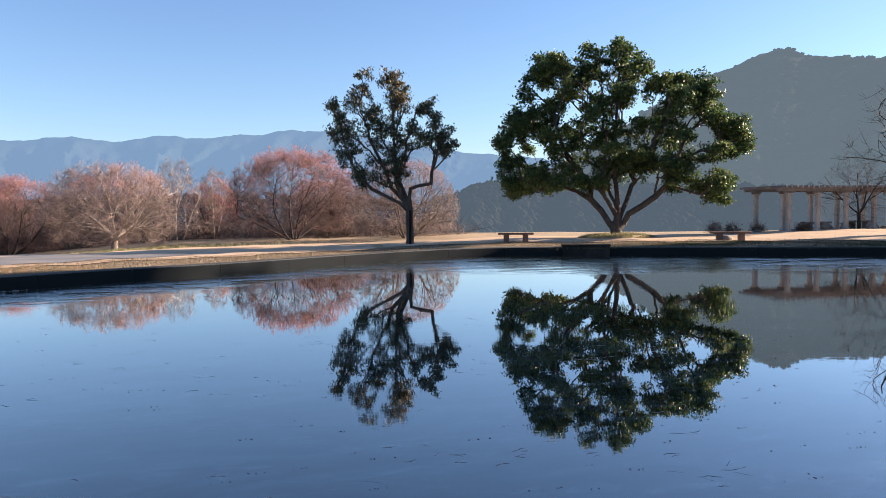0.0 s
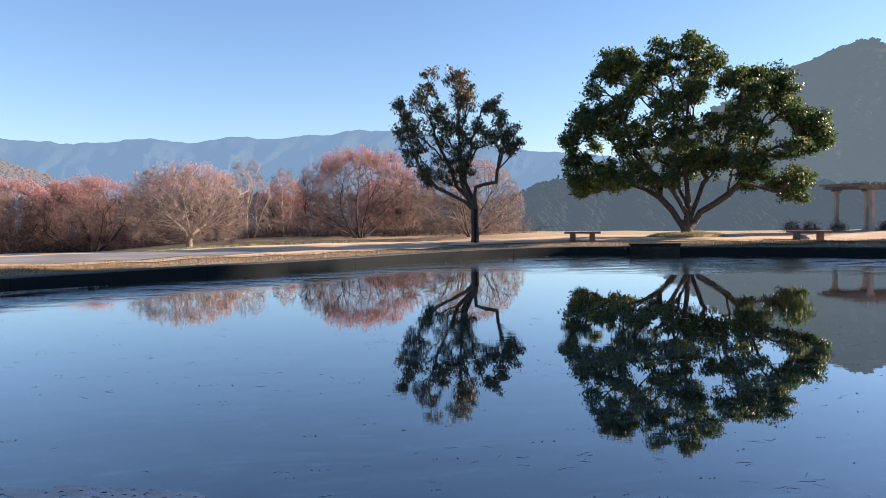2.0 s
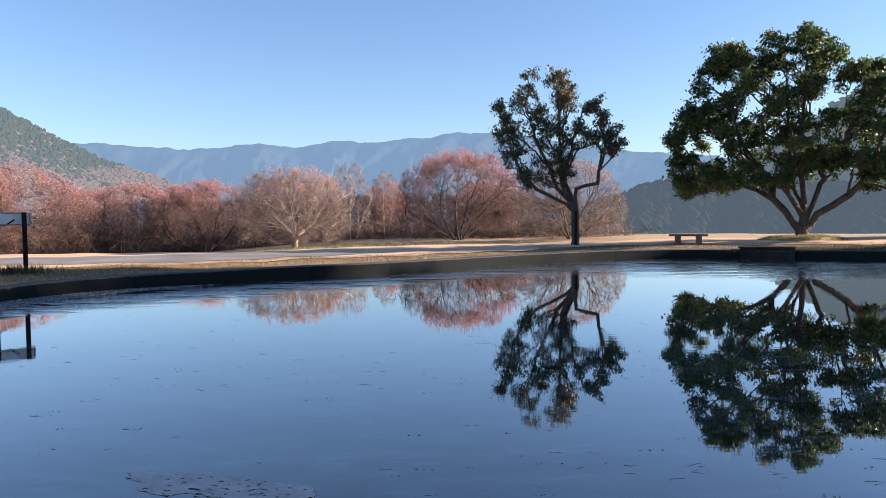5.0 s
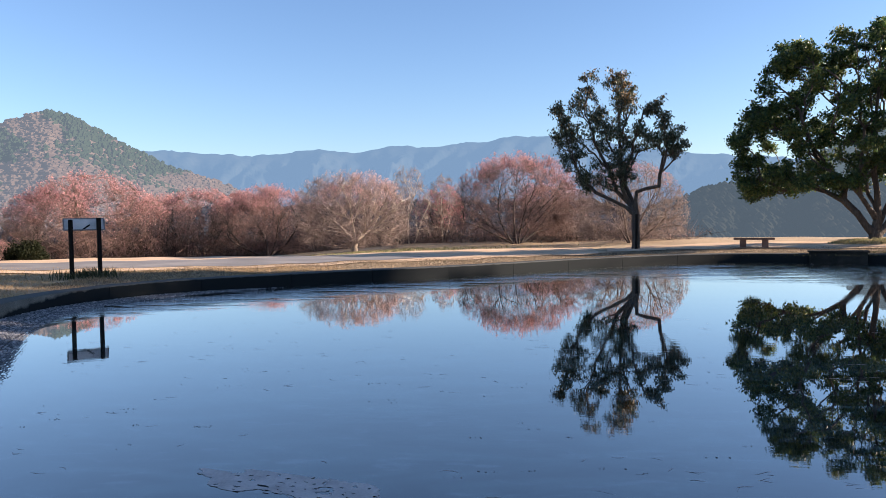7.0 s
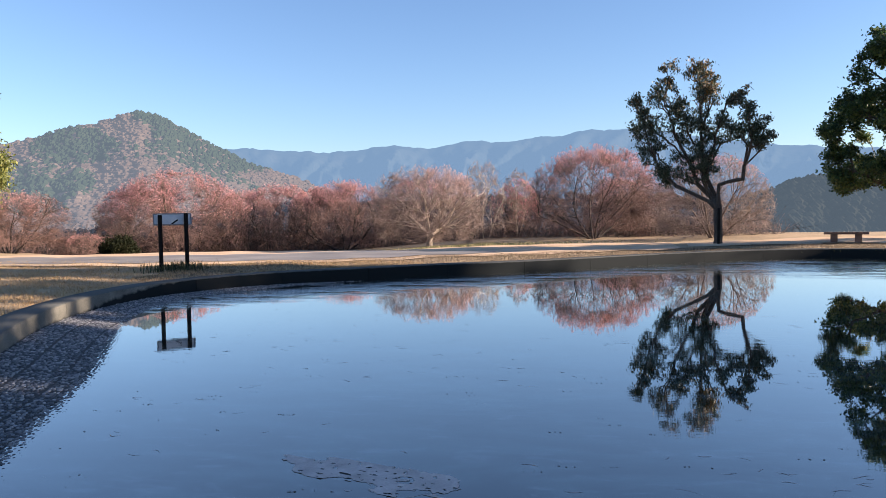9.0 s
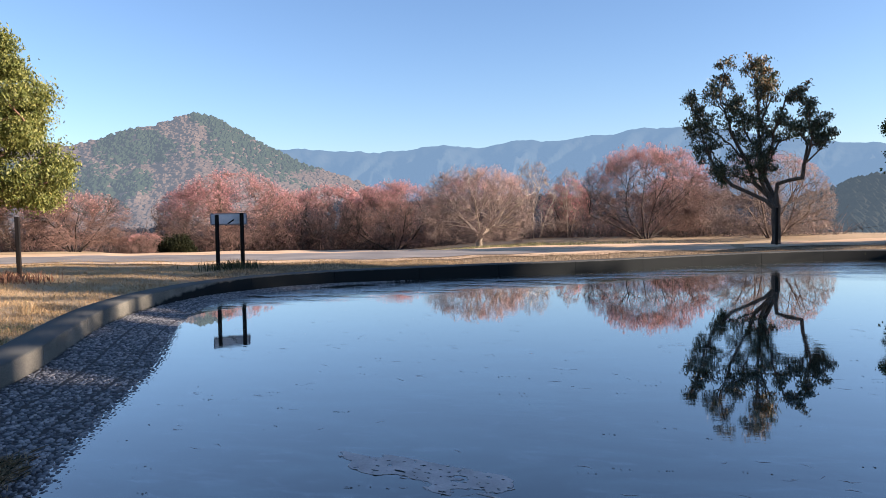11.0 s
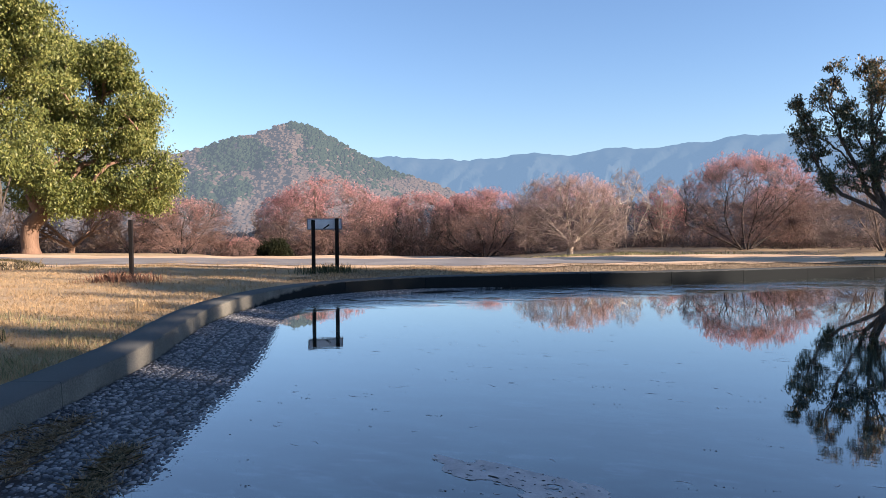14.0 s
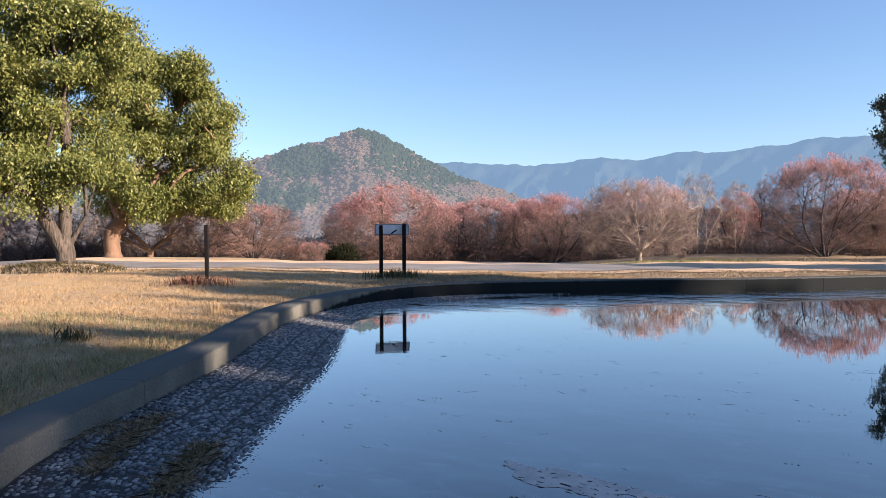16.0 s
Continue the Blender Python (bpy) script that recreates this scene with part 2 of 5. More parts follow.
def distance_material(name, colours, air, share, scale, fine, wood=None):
    """Land so far off that lit air lies before it: its own surface with haze painted in as emission."""
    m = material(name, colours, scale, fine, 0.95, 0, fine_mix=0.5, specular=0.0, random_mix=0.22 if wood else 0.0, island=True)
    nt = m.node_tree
    haze_emission = nt.nodes.new("ShaderNodeEmission")
    haze_emission.inputs[0].default_value, haze_emission.inputs[1].default_value = (*air, 1), 1.0
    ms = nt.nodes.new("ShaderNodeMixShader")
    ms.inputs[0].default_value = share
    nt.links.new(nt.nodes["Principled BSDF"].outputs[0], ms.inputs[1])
    nt.links.new(haze_emission.outputs[0], ms.inputs[2])
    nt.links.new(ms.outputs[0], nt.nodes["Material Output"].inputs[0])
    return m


# the second colour of each is haze, mixed into the land as emission
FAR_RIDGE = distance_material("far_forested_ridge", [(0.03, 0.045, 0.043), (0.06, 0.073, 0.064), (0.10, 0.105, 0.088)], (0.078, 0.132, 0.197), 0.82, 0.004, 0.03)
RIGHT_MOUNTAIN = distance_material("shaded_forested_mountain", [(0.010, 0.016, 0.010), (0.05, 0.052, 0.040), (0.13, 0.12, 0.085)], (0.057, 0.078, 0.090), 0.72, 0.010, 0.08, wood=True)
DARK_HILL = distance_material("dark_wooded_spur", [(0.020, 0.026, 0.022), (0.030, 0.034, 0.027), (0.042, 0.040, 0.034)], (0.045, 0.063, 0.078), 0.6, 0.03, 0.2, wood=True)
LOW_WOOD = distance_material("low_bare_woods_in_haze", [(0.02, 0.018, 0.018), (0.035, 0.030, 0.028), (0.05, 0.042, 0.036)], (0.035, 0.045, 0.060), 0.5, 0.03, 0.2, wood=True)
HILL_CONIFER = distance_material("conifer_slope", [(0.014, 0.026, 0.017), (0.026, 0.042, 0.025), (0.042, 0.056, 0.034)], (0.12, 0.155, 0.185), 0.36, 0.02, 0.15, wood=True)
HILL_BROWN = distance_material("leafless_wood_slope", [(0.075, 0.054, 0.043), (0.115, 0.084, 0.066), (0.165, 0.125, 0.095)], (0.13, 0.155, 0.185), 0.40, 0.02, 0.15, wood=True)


def water_material():
    m = bpy.data.materials.new("still_pond_water")
    m.use_nodes = True
    nt = m.node_tree
    b = nt.nodes["Principled BSDF"]
    b.inputs["Roughness"].default_value = 0.015
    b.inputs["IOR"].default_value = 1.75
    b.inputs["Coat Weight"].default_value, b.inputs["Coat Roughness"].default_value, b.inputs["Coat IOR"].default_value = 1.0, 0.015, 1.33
    coord = nt.nodes.new("ShaderNodeTexCoord")
    # silt and film that drift in faint long patches
    film = nt.nodes.new("ShaderNodeTexNoise")
    film.inputs["Scale"].default_value, film.inputs["Detail"].default_value, film.inputs["Distortion"].default_value = 1.1, 10, 1.4
    fmap = nt.nodes.new("ShaderNodeMapping")
    fmap.inputs["Scale"].default_value = (0.7, 1.5, 1)
    nt.links.new(coord.outputs["Object"], fmap.inputs["Vector"])
    nt.links.new(fmap.outputs[0], film.inputs["Vector"])
    framp = nt.nodes.new("ShaderNodeValToRGB")
    framp.color_ramp.elements[0].position, framp.color_ramp.elements[1].position = 0.44, 0.70
    framp.color_ramp.elements[0].color, framp.color_ramp.elements[1].color = (0.004, 0.011, 0.010, 1), (0.060, 0.095, 0.085, 1)
    nt.links.new(film.outputs["Fac"], framp.inputs[0])
    # thin torn skins of dust on the surface
    skin = nt.nodes.new("ShaderNodeTexNoise")
    skin.inputs["Scale"].default_value, skin.inputs["Detail"].default_value, skin.inputs["Distortion"].default_value = 2.6, 8, 1.6
    kmap = nt.nodes.new("ShaderNodeMapping")
    kmap.inputs["Scale"].default_value = (0.8, 2.4, 1)
    nt.links.new(coord.outputs["Object"], kmap.inputs["Vector"])
    nt.links.new(kmap.outputs[0], skin.inputs["Vector"])
    kramp = nt.nodes.new("ShaderNodeValToRGB")
    kramp.color_ramp.elements[0].position, kramp.color_ramp.elements[1].position = 0.57, 0.68
    kramp.color_ramp.elements[0].color, kramp.color_ramp.elements[1].color = (0, 0, 0, 1), (0.085, 0.092, 0.095, 1)
    nt.links.new(skin.outputs["Fac"], kramp.inputs[0])
    total = nt.nodes.new("ShaderNodeMix")
    total.data_type, total.blend_type = "RGBA", "ADD"
    total.inputs["Factor"].default_value = 1.0
    nt.links.new(framp.outputs[0], total.inputs["A"])
    nt.links.new(kramp.outputs[0], total.inputs["B"])
    nt.links.new(total.outputs["Result"], b.inputs["Base Color"])
    # slow swell, fine ripple in drifting patches
    swell = nt.nodes.new("ShaderNodeTexNoise")
    swell.inputs["Scale"].default_value, swell.inputs["Detail"].default_value = 0.8, 3
    ripple = nt.nodes.new("ShaderNodeTexNoise")
    ripple.inputs["Scale"].default_value, ripple.inputs["Detail"].default_value = 5.0, 5
    patch = nt.nodes.new("ShaderNodeTexNoise")
    patch.inputs["Scale"].default_value, patch.inputs["Detail"].default_value = 0.16, 3
    mp = nt.nodes.new("ShaderNodeMapping")
    mp.inputs["Scale"].default_value = (0.8, 1.6, 1)
    nt.links.new(coord.outputs["Object"], mp.inputs["Vector"])
    for n in (swell, ripple, patch):
        nt.links.new(mp.outputs[0], n.inputs["Vector"])
    ramp = nt.nodes.new("ShaderNodeValToRGB")
    ramp.color_ramp.elements[0].position, ramp.color_ramp.elements[1].position = 0.45, 0.68
    nt.links.new(patch.outputs["Fac"], ramp.inputs[0])
    # a breeze ruffles the water towards the left and the far shores
    reach = []
    for way, near_, far_ in (((-0.62, 0.78, 0.0), 15.2, 18.0), ((0.36, 0.93, 0.0), 21.0, 27.0)):
        dot = nt.nodes.new("ShaderNodeVectorMath")
        dot.operation = "DOT_PRODUCT"
        dot.inputs[1].default_value = way
        nt.links.new(coord.outputs["Object"], dot.inputs[0])
        rng_ = nt.nodes.new("ShaderNodeMapRange")
        rng_.interpolation_type = "SMOOTHSTEP"
        rng_.inputs["From Min"].default_value, rng_.inputs["From Max"].default_value = near_, far_
        nt.links.new(dot.outputs["Value"], rng_.inputs["Value"])
        reach.append(rng_.outputs[0])
    shore = nt.nodes.new("ShaderNodeMath")
    shore.operation = "MAXIMUM"
    nt.links.new(reach[0], shore.inputs[0])
    nt.links.new(reach[1], shore.inputs[1])
    streak = nt.nodes.new("ShaderNodeTexNoise")
    streak.inputs["Scale"].default_value, streak.inputs["Detail"].default_value = 1.5, 6
    smap = nt.nodes.new("ShaderNodeMapping")
    smap.inputs["Scale"].default_value = (0.35, 1.3, 1)
    nt.links.new(coord.outputs["Object"], smap.inputs["Vector"])
    nt.links.new(smap.outputs[0], streak.inputs["Vector"])
    sramp = nt.nodes.new("ShaderNodeValToRGB")
    sramp.color_ramp.elements[0].position, sramp.color_ramp.elements[1].position = 0.44, 0.56
    nt.links.new(streak.outputs["Fac"], sramp.inputs[0])
    ruffled = nt.nodes.new("ShaderNodeMath")
    ruffled.operation = "MULTIPLY"
    part_ = nt.nodes.new("ShaderNodeMapRange")
    part_.inputs["To Min"].default_value = 0.12
    nt.links.new(sramp.outputs[0], part_.inputs["Value"])
    nt.links.new(shore.outputs[0], ruffled.inputs[0])
    nt.links.new(part_.outputs[0], ruffled.inputs[1])
    both = nt.nodes.new("ShaderNodeMath")
    both.operation = "MULTIPLY_ADD"
    both.inputs[1].default_value = 36.0
    nt.links.new(ruffled.outputs[0], both.inputs[0])
    nt.links.new(ramp.outputs[0], both.inputs[2])
    mul = nt.nodes.new("ShaderNodeMath")
    mul.operation = "MULTIPLY"
    nt.links.new(ripple.outputs["Fac"], mul.inputs[0])
    nt.links.new(both.outputs[0], mul.inputs[1])
    b1 = nt.nodes.new("ShaderNodeBump")
    b1.inputs["Strength"].default_value, b1.inputs["Distance"].default_value = 0.045, 0.01
    nt.links.new(swell.outputs["Fac"], b1.inputs["Height"])
    b2 = nt.nodes.new("ShaderNodeBump")
    b2.inputs["Strength"].default_value, b2.inputs["Distance"].default_value = 0.25, 0.004
    nt.links.new(mul.outputs[0], b2.inputs["Height"])
    nt.links.new(b1.outputs[0], b2.inputs["Normal"])
    nt.links.new(b2.outputs[0], b.inputs["Normal"])
    nt.links.new(b2.outputs[0], b.inputs["Coat Normal"])
    return m


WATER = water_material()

# ---- mesh helpers ----


def np_mesh(name, pieces):
    """A mesh from pairs of vertices (n, 3) and faces (m, k)."""
    me = bpy.data.meshes.new(name)
    pieces = [(np.asarray(v, float), np.asarray(f, int)) for v, f in pieces if len(v) and len(f)]
    verts = np.concatenate([v for v, _ in pieces])
    loops, starts, base, at = [], [], 0, 0
    for v, f in pieces:
        loops.append((f + base).ravel())
        starts.append(at + np.arange(len(f)) * f.shape[1])
        base, at = base + len(v), at + f.size
    loops, starts = np.concatenate(loops), np.concatenate(starts)
    me.vertices.add(len(verts))
    me.vertices.foreach_set("co", verts.astype(np.float32).ravel())
    me.loops.add(len(loops))
    me.loops.foreach_set("vertex_index", loops.astype(np.int32))
    me.polygons.add(len(starts))
    me.polygons.foreach_set("loop_start", starts.astype(np.int32))
    me.update(calc_edges=True)
    return me


def mesh_part(name, me, mat, parent=None, label="", smooth=False):
    me.materials.append(mat)
    if smooth:
        me.polygons.foreach_set("use_smooth", np.ones(len(me.polygons), bool))
    ob = new(name, me)
    ob.parent = parent
    if label:
        tagged(ob, label)
    return ob


def part(name, bm, mat, parent=None, label="", smooth=False):
    me = bpy.data.meshes.new(name)
    bm.to_mesh(me)
    bm.free()
    return mesh_part(name, me, mat, parent, label, smooth)


def thing(name, x, y, z, label, category, turn=0.0, group="", kind=""):
    ob = new(name)
    ob.matrix_world = pose(x, y, z, 0, 0, turn)
    return tagged(ob, label, category, group, kind)


def box(bm, size, centre, turn=None, bevel=0.0, wobble=0.0):
    """A bevelled box added to bm."""
    m = Matrix.Translation(centre) @ (turn or Matrix.Identity(4)) @ Matrix.Diagonal((*size, 1))
    made = bmesh.ops.create_cube(bm, size=1.0, matrix=m)["verts"]
    if bevel:
        edges = list({e for v in made for e in v.link_edges})
        bmesh.ops.bevel(bm, geom=edges, offset=bevel, segments=2, affect="EDGES", profile=0.6)
    return bm


def boxed(size, centre, turn=None, bevel=0.01):
    return box(bmesh.new(), size, centre, turn, bevel)


def smooth_line(points, step, closed=False):
    """A Catmull-Rom line through control points, at even steps."""
    p = np.array(points, float)
    n = len(p)
    out = []
    for i in range(n if closed else n - 1):
        if closed:
            a, b, c, d = (p[(i + k) % n] for k in (-1, 0, 1, 2))
        else:
            a, b, c, d = (p[min(max(i + k, 0), n - 1)] for k in (-1, 0, 1, 2))
        for t in np.linspace(0, 1, 24, endpoint=False):
            out.append(0.5 * (2 * b + (c - a) * t + (2 * a - 5 * b + 4 * c - d) * t**2 + (3 * b - a - 3 * c + d) * t**3))
    if not closed:
        out.append(p[-1])
    out = np.array(out)
    ring = np.vstack([out, out[:1]]) if closed else out
    run = np.r_[0, np.cumsum(np.linalg.norm(np.diff(ring, axis=0), axis=1))]
    count = max(2, int(round(run[-1] / step)))
    s = np.linspace(0, run[-1], count, endpoint=not closed)
    return np.stack([np.interp(s, run, ring[:, k]) for k in range(p.shape[1])], 1)


def strip(rows, closed=False):
    """Quads between rows of equal length."""
    rows = np.array(rows)
    r, n = rows.shape[:2]
    v = rows.reshape(-1, 3)
    j = np.arange(n if closed else n - 1)
    f = []
    for i in range(r - 1):
        a, b = i * n + j, i * n + (j + 1) % n
        f.append(np.stack([a, b, b + n, a + n], 1))
    return v, np.concatenate(f)


# ---- pond, kerb, ground ----
WATER_Z, KERB_Z, KERB_W = -0.28, 0.07, 0.50
CENTRE = np.array([4.0, 12.5])
KERB_LINE = [(-4.92, 3.1), (-5.40, 3.98), (-5.74, 4.78), (-6.14, 5.85), (-6.80, 7.5), (-7.70, 9.25), (-8.50, 10.9), (-9.02, 12.4), (-9.38, 14.2),
             (-9.35, 16.0), (-8.65, 17.8), (-7.5, 19.2), (-5.9, 20.35), (-3.8, 21.8), (-1.6, 22.9), (0.6, 24.4), (2.9, 26.2), (5.3, 27.7), (7.6, 28.7),
             (9.8, 28.9), (12.2, 28.3), (16.1, 26.7), (20.0, 25.05), (24.0, 23.3), (28.5, 20.0), (30.0, 14.5), (27.0, 8.0), (20.0, 3.5), (10.0, 1.6),
             (2.0, 1.15), (-2.2, 1.2), (-4.1, 1.9)]
kerb = smooth_line(KERB_LINE, 0.25, closed=True)
NK = len(kerb)
tang = np.roll(kerb, -1, 0) - np.roll(kerb, 1, 0)
tang /= np.linalg.norm(tang, axis=1)[:, None]
inward = np.stack([tang[:, 1], -tang[:, 0]], 1)          # the line runs clockwise
outer = kerb - inward * KERB_W
radial = kerb - CENTRE
radial /= np.linalg.norm(radial, axis=1)[:, None]
# the drained apron shows from the near left round to the middle of the far shore
along = np.arange(NK) / NK
foot_z = np.array([np.interp(p[1], [3, 4, 5.5, 9.5, 11, 13.8, 17.3, 19.6], [-0.165, -0.170, -0.182, -0.184, -0.192, -0.218, -0.236, -0.250]) - 0.09 * min(1.0, max(0.0, (p[0] + 7.0) / 3)) * (p[1] > 12)
                   if (p[0] < -4 and p[1] < 21.5) else -0.36 for p in kerb])
foot_z = np.array([np.mean([foot_z[(i + k) % NK] for k in range(-8, 9)]) for i in range(NK)])


def ground_z(x, y, off):
    """Height of the lawn and land, off metres out from the kerb."""
    base = np.interp(off, [0, 0.5, 4, 10, 20, 30, 45, 120, 400, 5000], [0.03, 0.05, 0.10, 0.12, 0.02, -0.2, -0.9, -8, -25, -30])
    near = np.clip(1 - off / 60, 0, 1)
    base = base + 0.34 * np.exp(-((x - 34) ** 2 + (y - 34.5) ** 2) / 60.0)
    base = base + 0.26 * np.exp(-((x + 31) ** 2 + (y - 27) ** 2) / 40.0)
    bearing = np.degrees(np.arctan2(-x, np.maximum(y, 0.1)))
    fall = np.clip((bearing - 6) / 14, 0, 1) / (1 + np.exp(np.clip((bearing - 36.0) / 1.2, -40, 40)))
    base = base - 0.75 * fall * np.clip((np.hypot(x, y) - 37) / 9, 0, 1)
    base = base - 0.34 * np.exp(-((x + 2) / 20.0) ** 2 - ((y - 42) / 14.0) ** 2) / (1 + np.exp(np.clip((x - 9) / 1.5, -40, 40)))
    return base + near * (0.03 * np.sin(x * 0.7 + 1.3) * np.cos(y * 0.6) + 0.02 * np.sin(x * 1.9 + y * 1.1)) * np.clip(off, 0, 1)


def off_kerb(x, y):
    d = np.hypot(kerb[:, 0] - x, kerb[:, 1] - y)
    return float(d.min()) - KERB_W


def lawn(x, y):
    o = max(0.0, off_kerb(x, y))
    return float(ground_z(x, y, o))


offsets = np.r_[0.0, 0.15, 0.4, 0.8, 1.4, 2.2, 3.2, 4.5, 6, 8, 10, 12.5, 15, 18, 22, 26, 31, 37, 45, 60, 90, 140, 250, 500, 1200, 4500]
rings = []
for o in offsets:
    xy = outer + radial * o
    near = np.array([off_kerb(*q) for q in xy]) if o > 0 and o < 100 else np.full(NK, o)
    z = ground_z(xy[:, 0], xy[:, 1], np.maximum(near, 0)) if o else np.full(NK, 0.03)
    rings.append(np.c_[xy, z])
v, f = strip(rings, closed=True)
tagged(mesh_part("ground", np_mesh("ground", [(v, f)]), GRASS_DRY, smooth=True), "lawn of short dry winter grass round the pond", "ground", kind="structure")

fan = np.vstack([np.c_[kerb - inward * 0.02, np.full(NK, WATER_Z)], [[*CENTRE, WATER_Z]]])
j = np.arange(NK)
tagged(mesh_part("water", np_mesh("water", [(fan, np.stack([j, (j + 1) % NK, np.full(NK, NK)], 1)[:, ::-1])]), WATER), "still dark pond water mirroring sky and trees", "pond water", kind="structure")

# apron and pond bed
rows = []
for d, drop in ((-0.05, 0.0), (0.0, 0.0), (0.5, 0.039), (1.0, 0.078), (1.6, 0.125), (2.6, 0.26), (4.0, 0.6)):
    rows.append(np.c_[kerb + inward * d, foot_z - drop])
v, f = strip(rows, closed=True)
apron = tagged(mesh_part("apron", np_mesh("apron", [(v, f[:, ::-1])]), APRON, smooth=True), "sloping mortar apron set with pebbles at the pond edge", "pond edge", kind="structure")

# kerb blocks
kerb_thing = tagged(new("kerb"), "curved weathered concrete kerb round the pond", "kerb", kind="structure")
profile = [(0.025, -0.50), (0.006, KERB_Z - 0.014), (-0.010, KERB_Z), (0.014 - KERB_W, KERB_Z + 0.004), (0.002 - KERB_W, KERB_Z - 0.012), (-KERB_W, -0.10)]
BLOCK = 10
for start in range(0, NK, BLOCK):
    idx = [(start + k) % NK for k in range(min(BLOCK, NK - start) + 1)]
    lift = random.uniform(-0.004, 0.004)
    cols = []
    for n, i in enumerate(idx):
        gap = 0.005 if n == 0 else -0.005 if n == len(idx) - 1 else 0.0
        p = kerb[i] + tang[i] * gap
        cols.append([[*(p + inward[i] * d), z + lift] for d, z in profile])
    v, f = strip(cols)
    k = len(profile)
    ends = [np.arange(k)[::-1], (len(idx) - 1) * k + np.arange(k)]
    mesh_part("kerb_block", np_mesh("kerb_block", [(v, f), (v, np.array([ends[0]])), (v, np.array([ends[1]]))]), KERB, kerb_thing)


def ribbon(name, left, right, lift, mat, label, category, cuts=6):
    a, b = smooth_line(left, 0.8), smooth_line(right, 0.8)
    n = max(len(a), len(b))
    s = np.linspace(0, 1, n)
    a, b = (np.stack([np.interp(s, np.linspace(0, 1, len(q)), q[:, k]) for k in (0, 1)], 1) for q in (a, b))
    rows = []
    for w in np.linspace(0, 1, cuts):
        q = a + (b - a) * w
        if w in (0.0, 1.0):
            q = q + 0.12 * np.stack([np.sin(np.arange(n) * 1.7), np.cos(np.arange(n) * 2.3)], 1)
        rows.append(np.c_[q, [lawn(*r) + lift for r in q]])
    v, f = strip(rows)
    return tagged(mesh_part(name, np_mesh(name, [(v, f[:, ::-1])]), mat, smooth=True), label, category, kind="structure")


ribbon("verge", [(-48, 15.5), (-32, 18.8), (-23, 20.0), (-15, 21.4), (-10, 22.8), (-6.9, 24.1), (-3.6, 26.4), (1, 30), (5, 33.0)],
       [(-48, 24), (-34, 25), (-26, 26.5), (-20.5, 32), (-14, 36.5), (-9, 40.5), (-4.3, 42.0), (1.5, 43.0), (5.5, 42.0)], 0.030, SAND, "pale sandy verge on both sides of the road", "verge", 9)
ribbon("road", [(-48, 16.5), (-32, 19.8), (-23, 21.0), (-15, 22.6), (-10, 24.2), (-6.9, 25.6), (-4.5, 27.5), (-2.5, 30)],
       [(-48, 22), (-34, 23), (-26, 23.8), (-20, 27.0), (-13, 29.0), (-9, 31.2), (-6, 32.0), (-3, 32.2)], 0.045, ASPHALT, "worn grey asphalt road with faded surface", "road", 7)
ribbon("path", [(5.5, 34.6), (9.5, 33.2), (14, 31.9), (20.5, 29.2), (27, 26.4), (36, 22.0), (46, 16)], [(6, 38.5), (15, 38.5), (24, 36.5), (32, 33.6), (42, 28), (52, 22)], 0.034, SAND, "pale sandy path beside the pergola", "path", 7)

# ---- trees ----


def grow(trunk, targets, rng, pull=0.25, step=0.45, wander=0.12, droop=0.0, upturn=0.25, extra=(), lowest=None):
    """A branching skeleton: each target joins the nearest limb that leads its way. Returns nodes, parents and tip counts."""
    nodes = [np.array(p, float) for p in trunk]
    par = [-1] + list(range(len(trunk) - 1))
    for start, limb in extra:
        last = start
        for p in limb:
            nodes.append(np.array(p, float))
            par.append(last)
            last = len(nodes) - 1
    cap = len(nodes) + len(targets) * 14
    pos = np.zeros((cap, 3))
    length = np.zeros(cap)
    heading = np.zeros((cap, 3))
    for i, p in enumerate(nodes):
        pos[i] = p
        if i:
            q = nodes[par[i]]
            length[i] = length[par[i]] + np.linalg.norm(p - q)
            heading[i] = (p - q) / max(1e-6, np.linalg.norm(p - q))
    heading[0] = (0, 0, 1)
    n = len(nodes)
    lowest = max(1, len(trunk) // 2) if lowest is None else lowest
    order = np.argsort(np.linalg.norm(targets - pos[len(trunk) - 1], axis=1))
    parent = par + [0] * (cap - n)
    for t in targets[order]:
        to = t - pos[lowest:n]
        d = np.linalg.norm(to, axis=1)
        lead = (to * heading[lowest:n]).sum(1) / np.maximum(d, 1e-6)
        cost = d * (1.35 - 0.45 * lead) + pull * length[lowest:n]
        at = int(np.argmin(cost)) + lowest
        start, far = pos[at].copy(), np.linalg.norm(t - pos[at])
        if far < 0.02:
            continue
        count = int(min(12, max(1, math.ceil(far / step))))
        bend = heading[at] * far * 0.35 + np.array([0, 0, upturn * far * 0.3 - droop * far])
        side = rng.normal(0, wander * far, 3)
        last = at
        for k in range(1, count + 1):
            u = k / count
            p = start + (t - start) * u + (bend * (1 - u) * u) + side * u * (1 - u) * 2
            pos[n], parent[n] = p, last
            hd = p - pos[last]
            heading[n] = hd / max(1e-6, np.linalg.norm(hd))
            length[n] = length[last] + np.linalg.norm(hd)
            last, n = n, n + 1
            if n >= cap:
                break
        if n >= cap - 14:
            break
    parent = np.array(parent[:n])
    tips = np.zeros(n)
    has = np.zeros(n, bool)
    has[parent[1:]] = True
    tips[~has] = 1
    for i in range(n - 1, 0, -1):
        tips[parent[i]] += tips[i]
    return pos[:n], parent, np.maximum(tips, 1)


